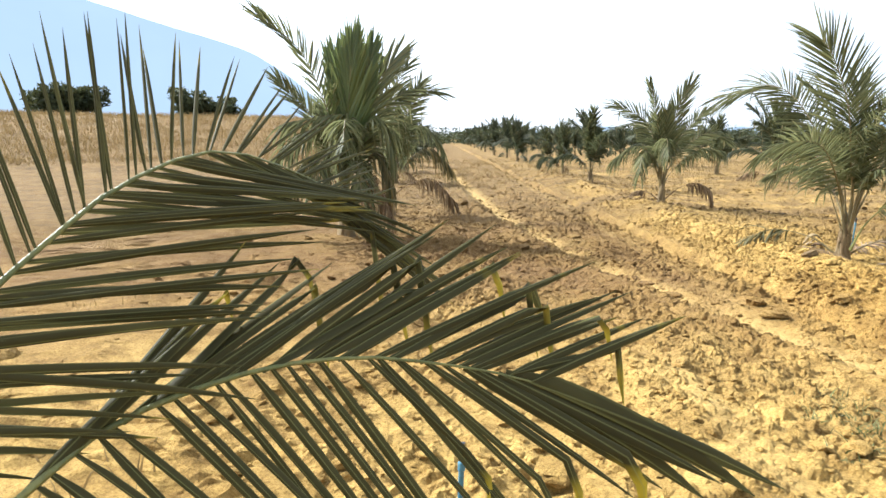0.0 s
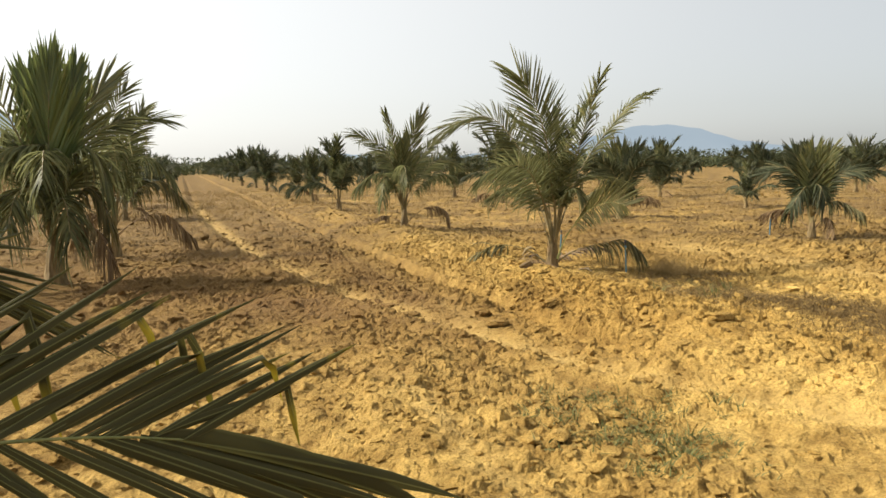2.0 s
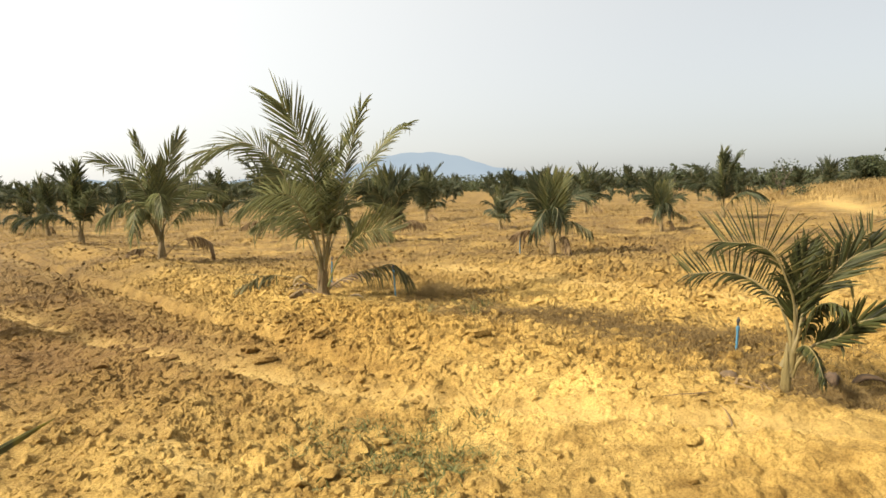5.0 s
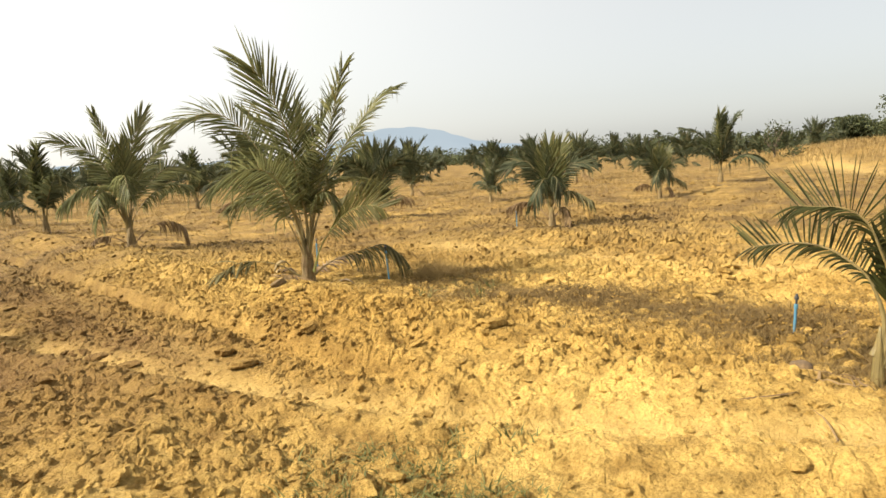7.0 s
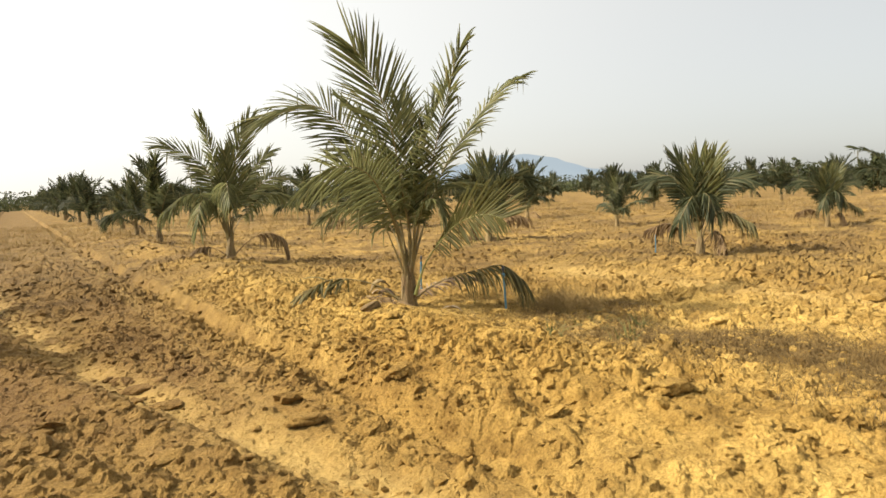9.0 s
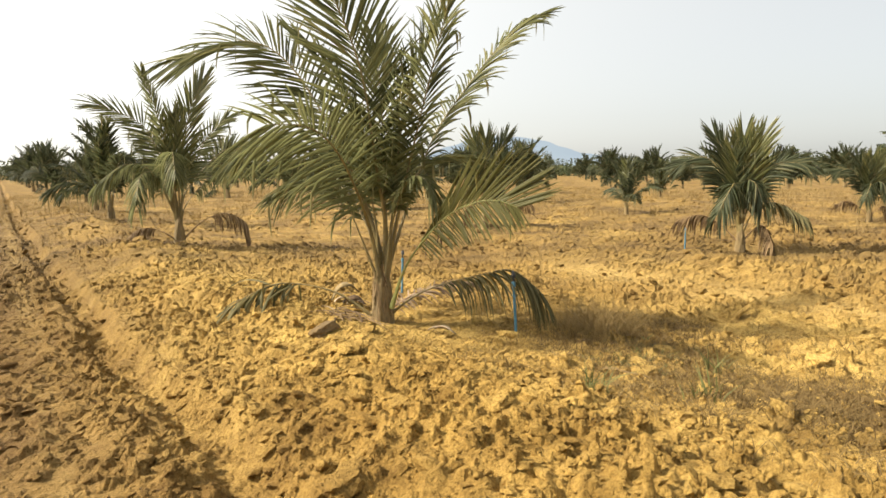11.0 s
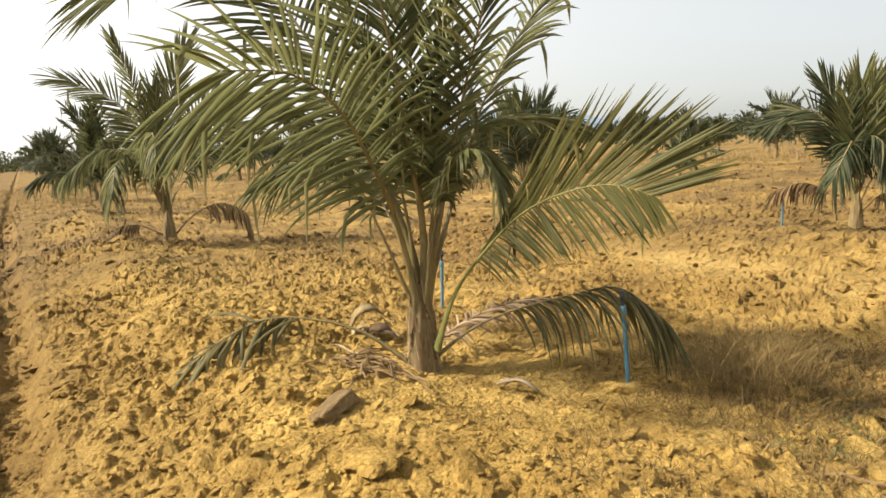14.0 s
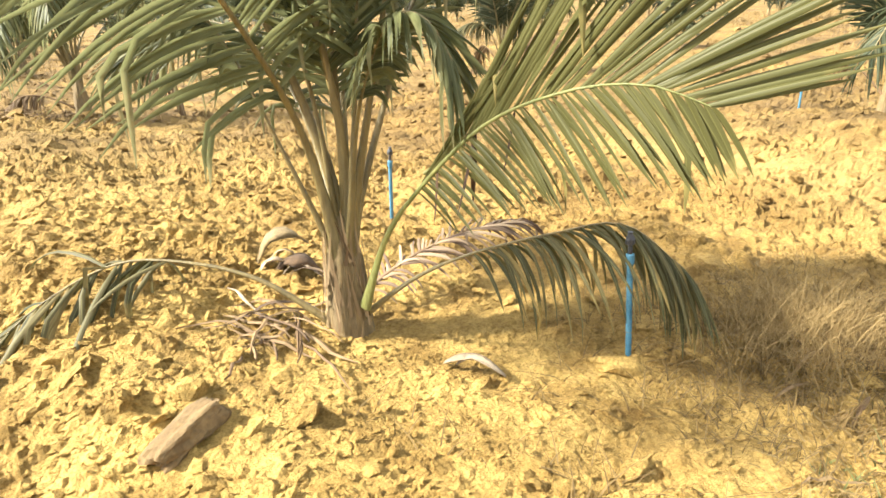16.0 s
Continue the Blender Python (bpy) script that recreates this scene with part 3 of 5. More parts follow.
def crown(root, H, count, seed, leaf_mat, pairs=44, segs=3, width=0.036, lean=0.0):
    """Fronds in a spiral, the youngest upright, the oldest arching outward."""
    rng = np.random.default_rng(seed)
    for i in range(count):
        k = i / (count - 1)
        az = radians(137.5 * i) + rng.normal(0, 0.25)
        el = radians(lerp(k, [0, 0.3, 0.7, 1], [88, 82, 74, 56]) + lean + rng.normal(0, 6))
        L = H * lerp(k, [0, 0.25, 0.7, 1], [0.84, 0.90, 0.82, 0.58]) * rng.uniform(0.9, 1.08)
        bend = radians(lerp(k, [0, 0.5, 1], [14, 48, 92]) + rng.normal(0, 8))
        p, e = np.array([0.03 * math.cos(az), 0.03 * math.sin(az), H * 0.10]), el
        pts = [p]
        for j in range(6):
            f = (j + 0.5) / 6
            ee = el - bend * f ** 1.6
            p = p + L / 6 * np.array([math.cos(ee) * math.cos(az), math.cos(ee) * math.sin(az), math.sin(ee)])
            pts.append(p)
        frond(root, pts, H * 0.27, pairs, width * H / 2.2, leaf_mat if k > 0.15 else LEAF_YOUNG, PETIOLE, rb=0.016 * H / 2.4, bare=0.26, vee=lerp(k, [0, 1], [0.7, 0.15]),
              droop=lerp(k, [0, 1], [0.12, 0.55]), twist=rng.normal(0, 25), seed=seed * 100 + i, segs=segs, missing=0.05, kinked=0.08)
    return root


def dead_frond(root, az, reach, seed, mat=None, rise=0.35, stem=None, leaf_len=0.4):
    """An old frond that has sunk to the soil, still held at the foot of the palm."""
    ca, sa = math.cos(az), math.sin(az)
    pts = [(0.05 * ca, 0.05 * sa, 0.06)] + [(reach * f * ca, reach * f * sa, h) for f, h in ((0.3, rise * 0.75), (0.55, rise), (0.8, rise * 0.75), (1.0, 0.1))]
    return frond(root, pts, leaf_len, 26, 0.03, mat or LEAF_DRY, stem or PETIOLE_DRY, rb=0.014, bare=0.4, vee=-0.5, droop=0.7, seed=seed, segs=4, name="dead_frond", missing=0.15, label="withered brown frond sunk to the soil")


def stand(root, x, y, label, group="coconut palms of the plantation", turn=0.0, lift=0.0):
    root.matrix_basis = pose(x, y, float(land(x, y)) + lift, 0, 0, turn)
    return tagged(root, label, "palm tree", group)


# the palm that the camera walks up to
main = palm()
trunk(main, 0.44, 0.084, 3)
fibres(main, 0.42, 0.084, 90, 4)
LONG = dict(segs=6, width=0.020)
frond(main, [(0.0, 0.0, 0.16), (0.03, -0.02, 0.65), (-0.05, -0.03, 1.19), (-0.16, -0.03, 1.85), (-0.36, 0.01, 2.38), (-0.50, 0.02, 2.58)], 0.66, 76, leaf_mat=LEAF, stem_mat=PETIOLE, rb=0.019, bare=0.3, vee=0.3, droop=0.12, seed=1, face=(-0.5, -0.85, 0.25), **LONG)
frond(main, [(0.02, -0.02, 0.3), (0.07, -0.05, 0.61), (0.17, -0.16, 1.24), (0.19, -0.42, 1.84), (0.24, -0.57, 2.3), (0.26, -0.66, 2.5)], 0.46, 64, leaf_mat=LEAF, stem_mat=PETIOLE, rb=0.0165, bare=0.36, vee=0.25, droop=0.26, seed=2, **LONG)
frond(main, [(0.03, 0.0, 0.3), (0.12, -0.01, 0.6), (0.46, 0.0, 1.36), (0.83, -0.02, 1.84), (1.21, -0.06, 2.25), (1.40, -0.1, 2.38)], 0.46, 66, leaf_mat=LEAF, stem_mat=PETIOLE, rb=0.0165, bare=0.36, vee=0.2, droop=0.32, seed=3, **LONG)
frond(main, [(-0.02, 0.02, 0.3), (0.0, 0.06, 0.61), (-0.16, 0.26, 1.26), (-0.41, 0.61, 1.93), (-0.68, 0.84, 2.14), (-1.07, 1.09, 2.02)], 0.56, 70, leaf_mat=LEAF, stem_mat=PETIOLE, rb=0.0165, bare=0.34, vee=0.25, droop=0.25, seed=4, face=(-0.45, -0.5, 0.75), **LONG)
frond(main, [(-0.02, -0.02, 0.3), (-0.10, 0.0, 0.73), (-0.3, -0.13, 1.08), (-0.5, -0.25, 1.31), (-0.71, -0.33, 1.42), (-0.98, -0.38, 1.42)], 0.52, 46, leaf_mat=LEAF, stem_mat=PETIOLE, rb=0.0165, bare=0.36, vee=0.1, droop=0.3, seed=5, single=True, face=(-0.05, 0.75, 0.45), spread=(76, 64, 28), segs=6, width=0.020)
frond(main, [(0.02, -0.1, 0.12), (0.05, -0.23, 0.41), (0.08, -0.40, 0.61), (0.14, -0.63, 0.82), (0.19, -0.87, 0.925), (0.25, -1.05, 0.95), (0.31, -1.17, 0.91)], 0.57, 62, leaf_mat=LEAF_OLIVE, stem_mat=PETIOLE_GREEN, rb=0.012, bare=0.38, vee=0.1, droop=0.04, droop2=0.10, seed=6, single=True, face=(-0.85, -0.3, 0.12), spread=(6, 31, 38), spread2=(70, 62, 34), len2=0.52, tip_len=0.5, segs=6, width=0.0175, wild=0.7)
frond(main, [(-0.05, 0.02, 0.02), (-0.11, 0.06, 0.08), (-0.26, 0.17, 0.21), (-0.44, 0.3, 0.28), (-0.66, 0.43, 0.30), (-0.9, 0.46, 0.22), (-1.1, 0.44, 0.1)], 0.54, 34, 0.021, LEAF_FADED, PETIOLE, rb=0.015, bare=0.50, vee=-0.35, droop=0.42, seed=7, kinked=0.30, kink_at=(0.15, 0.5), wild=4.5, spread=(66, 46, 22), name="sunken_frond", label="old drooping frond resting on the soil", missing=0.2)
frond(main, [(0.03, -0.03, 0.02), (0.05, -0.06, 0.07), (0.19, -0.16, 0.20), (0.36, -0.26, 0.28), (0.60, -0.45, 0.36), (0.76, -0.62, 0.40), (0.88, -0.78, 0.26)], 0.32, 40, 0.015, LEAF_FADED, PETIOLE, rb=0.013, wild=2.2, bare=0.40, vee=-0.45, droop=0.8, seed=8, name="sunken_frond", label="old dark green frond hanging to the soil")
frond(main, [(0.05, 0.05, 0.02), (0.15, 0.12, 0.07), (0.39, 0.14, 0.15), (0.66, 0.12, 0.20), (0.91, 0.1, 0.19)], 0.22, 40, 0.014, LEAF_PURPLE, PETIOLE_DRY, rb=0.014, bare=0.15, vee=0.3, droop=0.5, wild=2.0, seed=9, name="dead_frond", label="dead purple-brown frond lying by the foot")
frond(main, [(0.03, 0.02, 0.3), (0.11, 0.03, 0.62), (0.23, 0.06, 0.93), (0.45, 0.09, 1.17), (0.71, 0.08, 1.25), (1.01, -0.06, 1.2)], 0.36, 56, leaf_mat=LEAF, stem_mat=PETIOLE, rb=0.015, bare=0.34, vee=0.25, droop=0.35, seed=10, **LONG)
frond(main, [(0.0, 0.04, 0.3), (0.05, 0.18, 0.5), (0.07, 0.4, 0.75), (0.03, 0.64, 0.98), (-0.1, 0.92, 1.08), (-0.28, 1.09, 1.0)], 0.44, 56, leaf_mat=LEAF, stem_mat=PETIOLE, rb=0.015, bare=0.38, vee=0.1, droop=0.5, seed=11, **LONG)
frond(main, [(-0.03, 0.0, 0.3), (-0.14, 0.06, 0.65), (-0.28, 0.14, 1.05), (-0.46, 0.2, 1.3), (-0.68, 0.26, 1.4), (-0.88, 0.3, 1.32)], 0.44, 56, leaf_mat=LEAF, stem_mat=PETIOLE, rb=0.013, bare=0.4, vee=0.0, droop=0.55, seed=12, **LONG)
frond(main, [(0.02, 0.0, 0.3), (0.03, 0.0, 0.7), (0.06, 0.06, 1.2), (0.1, 0.14, 1.7), (0.12, 0.25, 2.1)], 0.5, 58, leaf_mat=LEAF, stem_mat=PETIOLE, rb=0.015, bare=0.3, vee=0.6, droop=0.2, seed=13, **LONG)
frond(main, [(0.01, -0.03, 0.3), (0.04, -0.1, 0.75), (0.06, -0.22, 1.0), (0.09, -0.32, 1.1), (0.12, -0.42, 1.08), (0.14, -0.5, 0.98)], 0.22, 46, leaf_mat=LEAF, stem_mat=PETIOLE, rb=0.016, bare=0.5, vee=0.05, droop=0.6, seed=14, **LONG)
frond(main, [(0.02, 0.03, 0.3), (0.1, 0.1, 0.8), (0.2, 0.32, 1.2), (0.3, 0.6, 1.4), (0.45, 0.95, 1.4)], 0.42, 42, leaf_mat=LEAF, stem_mat=PETIOLE, rb=0.016, bare=0.3, vee=0.2, droop=0.5, seed=15, **LONG)
frond(main, [(0.09, -0.42, 0.66), (0.13, -0.55, 0.77), (0.17, -0.72, 0.88)], 0.24, 3, 0.016, LEAF_DEAD, PETIOLE_GREEN, rb=0.005, bare=0.1, vee=-1.35, droop=0.05, seed=16, face=(0, 0, 1), spread=(132, 130, 128), name="dead_leaflets", label="dead dark brown leaflets hanging from the frond")
frond(main, [(0.01, -0.01, 0.3), (0.06, -0.06, 0.8), (0.1, -0.12, 1.35), (0.2, -0.2, 1.85), (0.36, -0.28, 2.2)], 0.46, 60, leaf_mat=LEAF, stem_mat=PETIOLE, rb=0.016, bare=0.34, vee=0.5, droop=0.15, seed=17, **LONG)
frond(main, [(0.0, 0.01, 0.3), (-0.03, 0.04, 0.8), (-0.12, 0.1, 1.35), (-0.26, 0.2, 1.8), (-0.45, 0.3, 2.05)], 0.48, 60, leaf_mat=LEAF, stem_mat=PETIOLE, rb=0.016, bare=0.34, vee=0.4, droop=0.2, seed=18, **LONG)
stand(main, 4.94, 7.65, "young coconut palm with green arching fronds and a stout brown foot")

# the palm whose fronds hang across the path at the start
side = palm()
trunk(side, 0.6, 0.11, 12)
NX, NY = -1.55, 0.75
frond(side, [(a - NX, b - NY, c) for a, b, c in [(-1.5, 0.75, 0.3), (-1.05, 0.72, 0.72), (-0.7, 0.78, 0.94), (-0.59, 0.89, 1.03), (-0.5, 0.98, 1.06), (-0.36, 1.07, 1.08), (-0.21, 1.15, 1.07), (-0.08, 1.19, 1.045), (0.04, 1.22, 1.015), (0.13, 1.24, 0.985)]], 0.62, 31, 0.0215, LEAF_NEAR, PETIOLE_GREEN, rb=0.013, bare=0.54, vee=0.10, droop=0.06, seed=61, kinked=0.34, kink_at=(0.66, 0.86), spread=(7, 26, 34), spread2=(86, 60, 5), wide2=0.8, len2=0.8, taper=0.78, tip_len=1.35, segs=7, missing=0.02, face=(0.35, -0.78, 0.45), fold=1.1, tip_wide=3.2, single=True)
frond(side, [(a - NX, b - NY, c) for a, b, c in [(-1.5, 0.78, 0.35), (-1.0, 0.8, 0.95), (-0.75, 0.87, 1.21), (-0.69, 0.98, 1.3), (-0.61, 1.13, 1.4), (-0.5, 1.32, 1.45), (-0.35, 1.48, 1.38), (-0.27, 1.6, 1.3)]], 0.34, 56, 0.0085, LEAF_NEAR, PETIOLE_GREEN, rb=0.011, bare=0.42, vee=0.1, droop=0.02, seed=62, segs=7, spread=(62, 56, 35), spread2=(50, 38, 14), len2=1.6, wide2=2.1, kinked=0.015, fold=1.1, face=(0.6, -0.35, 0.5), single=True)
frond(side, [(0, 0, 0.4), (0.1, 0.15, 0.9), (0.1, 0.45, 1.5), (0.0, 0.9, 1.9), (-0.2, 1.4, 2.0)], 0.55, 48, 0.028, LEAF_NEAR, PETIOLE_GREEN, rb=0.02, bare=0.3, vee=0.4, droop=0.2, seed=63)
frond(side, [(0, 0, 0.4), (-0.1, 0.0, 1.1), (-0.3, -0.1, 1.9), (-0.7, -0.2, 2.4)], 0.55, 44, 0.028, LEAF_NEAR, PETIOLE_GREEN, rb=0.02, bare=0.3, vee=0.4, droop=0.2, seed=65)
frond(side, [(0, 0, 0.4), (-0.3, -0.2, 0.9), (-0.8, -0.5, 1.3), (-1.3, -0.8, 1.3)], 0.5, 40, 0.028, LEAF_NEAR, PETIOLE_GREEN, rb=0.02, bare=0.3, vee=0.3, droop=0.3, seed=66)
side.matrix_basis = pose(NX, NY, 0)
tagged(side, "young coconut palm with long dull green fronds over the path", "palm tree", "coconut palms of the plantation")

# ---- palms drawn frond by frond ----
# how the leaflets of a frond are held: length, pairs, width, material, rise, sag, angles to the rachis
HOLD = {
    "open": (0.50, 50, 0.026, LEAF, 0.25, 0.20, (60, 48, 18)),
    "lifted": (0.40, 46, 0.024, LEAF, 0.70, 0.10, (46, 38, 16)),
    "spear": (0.80, 62, 0.044, LEAF_SPEAR, 0.12, 0.02, (21, 17, 8)),
    "young": (0.62, 44, 0.030, LEAF_YOUNG, 0.35, 0.10, (38, 30, 12)),
    "fan": (0.40, 44, 0.0135, LEAF_DARK, 0.15, 0.04, (56, 84, 50)),
    "dark": (0.40, 40, 0.024, LEAF_DARK, 0.60, 0.10, (42, 34, 14)),
    "curled": (0.36, 36, 0.022, LEAF_DARK, -0.05, 0.80, (60, 50, 22)),
    "hanging": (0.46, 46, 0.026, LEAF, -0.05, 0.80, (62, 52, 24)),
    "fading": (0.40, 40, 0.024, LEAF_FADED, -0.15, 0.85, (60, 50, 22)),
    "dry": (0.34, 34, 0.022, LEAF_DRY, -0.45, 0.90, (64, 54, 26)),
}


def sketched_palm(bearing, foot, fronds, seed, size=1.0, stem=None, trunk_mat=None, facing=0.75, leaf_mat=None):
    """A palm whose fronds run through points given as (across, up, away) along a bearing; a frond is its points, hold, and length factor."""
    root = palm()
    trunk(root, foot[0], foot[1], seed, trunk_mat)
    b = radians(bearing)
    across, away = np.array([math.cos(b), math.sin(b), 0]), np.array([-math.sin(b), math.cos(b), 0])
    for i, (points, hold, factor) in enumerate(fronds):
        length, pairs, width, mat, vee, droop, spread = HOLD[hold]
        mat = leaf_mat if leaf_mat and mat is LEAF else mat
        pts = [across * p[0] + away * p[2] + np.array([0, 0, p[1]]) for p in [(0.02 * np.sign(points[-1][0]), min(foot[0] * 0.5, points[0][1] * 0.5), 0)] + points]
        turned = hold in ("open", "lifted", "spear", "young", "fan", "dark")
        leftward = points[-1][0] < 0
        one_sided = dict(spread=(24, 26, 18), spread2=spread, droop=0.5, droop2=droop, len2=1.8) if leftward else dict(spread=spread, spread2=(24, 26, 18), droop=droop, droop2=0.5, len2=0.55)
        held = one_sided if hold == "fan" else dict(spread=spread, droop=droop)
        old = hold in ("fading", "dry")
        frond(root, pts, length * factor * size, pairs, width * size, mat, (PETIOLE_DRY if hold == "dry" else stem or PETIOLE), rb=0.017 * size, bare=0.36 if not old else 0.42, vee=vee,
              seed=seed * 50 + i, segs=5, face=tuple(-away * facing + np.array([0, 0, 0.5])) if turned else None, missing=0.04, kinked=0.05, tip_wide=1.2, **held, wild=1.6 if old else 1.2, twist=8.0 * (-1) ** i,
              name="dead_frond" if hold == "dry" else "frond", label="withered brown frond arching to the soil" if hold == "dry" else "")
    return root


# palms down the rows: five built, the others copies of them
MODELS = []
bushy = sketched_palm(-58.0, (0.36, 0.07), [
    ([(-0.02, 0.34, 0.0), (-0.03, 1.12, 0.0), (-0.02, 1.48, 0.0)], "young", 0.95),
    ([(-0.04, 0.34, 0.0), (-0.18, 1.18, 0.0), (-0.36, 1.55, 0.0)], "lifted", 1.15),
    ([(0.0, 0.34, 0.0), (0.07, 1.12, 0.0), (0.17, 1.46, 0.0)], "young", 0.9),
    ([(-0.04, 0.34, 0.0), (-0.31, 1.1, 0.0), (-0.53, 1.3, 0.0), (-0.83, 1.18, 0.0)], "open", 0.8),
    ([(0.0, 0.34, 0.0), (0.21, 0.98, 0.0), (0.4, 1.2, 0.0), (0.66, 1.2, 0.0)], "open", 0.8),
    ([(-0.03, 0.34, 0.0), (-0.09, 0.91, -0.2), (-0.17, 0.85, -0.37), (-0.3, 0.56, -0.5)], "hanging", 0.75),
    ([(-0.02, 0.34, 0.0), (0.02, 0.93, -0.2), (0.12, 0.95, -0.33), (0.21, 0.75, -0.4)], "hanging", 0.75),
    ([(0.02, 0.24, 0.0), (0.16, 0.58, -0.03), (0.4, 0.68, -0.07), (0.75, 0.5, -0.1)], "fading", 0.7),
    ([(-0.03, 0.13, 0.0), (-0.29, 0.39, -0.03), (-0.53, 0.5, -0.07), (-0.8, 0.42, -0.1)], "dry", 0.6),
    ([(0.03, 0.14, 0.0), (0.18, 0.35, -0.1), (0.28, 0.36, -0.2), (0.37, 0.15, -0.3)], "dry", 0.7),
    ([(-0.03, 0.4, 0.0), (-0.25, 1.02, 0.25), (-0.45, 1.2, 0.5)], "open", 0.8),
    ([(0.01, 0.4, 0.0), (0.12, 0.98, 0.25), (0.3, 1.25, 0.5)], "open", 0.8)], 14, leaf_mat=LEAF_DEEP)
for k, (H, count, mat) in enumerate([(2.75, 11, LEAF_DEEP), (2.5, 10, LEAF_DEEP), (2.2, 15, LEAF_DEEP), (2.0, 10, LEAF_DEEP), (2.6, 13, LEAF_DEEP)]):
    if k == 2:
        MODELS.append([bushy, 1.9, False])
        continue
    root = palm()
    trunk(root, 0.2 * H, 0.035 * H + 0.01, 20 + k)
    crown(root, H, count, 40 + k, mat, lean=(6, 10, 14, 6, 6)[k])
    if k == 0:
        dead_frond(root, 3.1, 1.0, 70 + k, rise=0.45)
    if k == 4:
        dead_frond(root, 1.2, 1.2, 70 + k)
    MODELS.append([root, H, False])

WORDS = {0: "tall young coconut palm with arching green fronds in tilled soil", 1: "young coconut palm with narrow upright green fronds in tilled soil",
         2: "bushy young coconut palm with dense green fronds", 3: "small young coconut palm with few green fronds", 4: "young coconut palm with a full crown and withered lower fronds"}


def joined(root):
    """A far copy of a palm: its trunk, and all fronds in one crown."""
    far = palm()
    verts, faces, uvs, base = [], [], [], 0
    for ob in root.children_recursive:
        if ob.name.startswith("trunk"):
            t = new("trunk", ob.data)
            t.parent = far
            continue
        me = ob.data
        co = np.zeros(len(me.vertices) * 3, dtype=np.float32)
        me.vertices.foreach_get("co", co)
        idx = np.zeros(len(me.loops), dtype=np.int32)
        me.loops.foreach_get("vertex_index", idx)
        verts.append(co.reshape(-1, 3))
        faces.append(idx.reshape(-1, 4) + base)
        uvs.append(np.tile([0.3, 0.1], (len(me.vertices), 1)))
        base += len(me.vertices)
    fast_mesh("crown", np.vstack(verts), np.vstack(faces), LEAF_DEEP, np.vstack(uvs), far, flat=False)
    return far


for model in MODELS:
    model.append(joined(model[0]))
    model.append(False)


def plant_far(k, x, y, height, turn):
    root, s = MODELS[k][3], height / MODELS[k][1]
    m = pose(x, y, float(land(x, y)), 0, 0, turn)
    ob = copy_thing(root, m) if MODELS[k][4] else root
    MODELS[k][4] = True
    ob.matrix_basis = m
    ob.scale = (s, s, s)
    return tagged(ob, WORDS[k], "palm tree", "coconut palms of the plantation")


def plant(k, x, y, height, turn):
    root, H, used = MODELS[k][:3]
    s = height / H
    m = pose(x, y, float(land(x, y)), 0, 0, turn)
    if not used:
        MODELS[k][2] = True
        root.matrix_basis = m @ Matrix.Scale(s, 4)
        tagged(root, WORDS[k], "palm tree", "coconut palms of the plantation")
        return root
    ob = copy_thing(root, m)
    ob.scale = (s, s, s)
    return ob


# the small palm by the water pipe
low = sketched_palm(-70.8, (0.34, 0.034), [
    ([(0.04, 0.38, 0.0), (0.03, 0.62, 0.0), (-0.02, 0.78, -0.02), (-0.08, 0.92, -0.03), (-0.19, 1.01, -0.04), (-0.42, 1.03, -0.05)], "fan", 0.6),
    ([(0.02, 0.35, 0.0), (-0.05, 0.59, 0.02), (-0.14, 0.69, 0.04), (-0.26, 0.77, 0.06), (-0.42, 0.8, 0.08), (-0.65, 0.77, 0.1)], "fan", 0.42),
    ([(0.06, 0.39, 0.0), (0.11, 0.63, 0.05), (0.23, 0.78, 0.1), (0.37, 0.93, 0.15), (0.57, 1.04, 0.2)], "dark", 0.85),
    ([(0.07, 0.22, 0.0), (0.16, 0.35, -0.03), (0.29, 0.42, -0.05), (0.39, 0.53, -0.08), (0.58, 0.6, -0.1)], "dark", 0.7),
    ([(0.05, 0.38, 0.0), (0.05, 0.64, 0.07), (0.07, 0.8, 0.13), (0.1, 0.93, 0.2)], "dark", 0.8),
    ([(0.07, 0.25, 0.0), (0.14, 0.58, -0.1), (0.23, 0.67, -0.2), (0.32, 0.64, -0.3)], "curled", 0.4),
    ([(0.06, 0.39, 0.0), (0.18, 0.75, 0.17), (0.32, 0.97, 0.33), (0.5, 1.07, 0.5)], "fan", 0.7),
    ([(0.04, 0.25, 0.0), (0.1, 0.36, -0.12), (0.16, 0.33, -0.26), (0.2, 0.22, -0.36)], "curled", 0.25)], 8, size=0.9, trunk_mat=PETIOLE)
stand(low, 4.85, 1.58, "small young coconut palm with stiff dark green fronds beside a pipe")

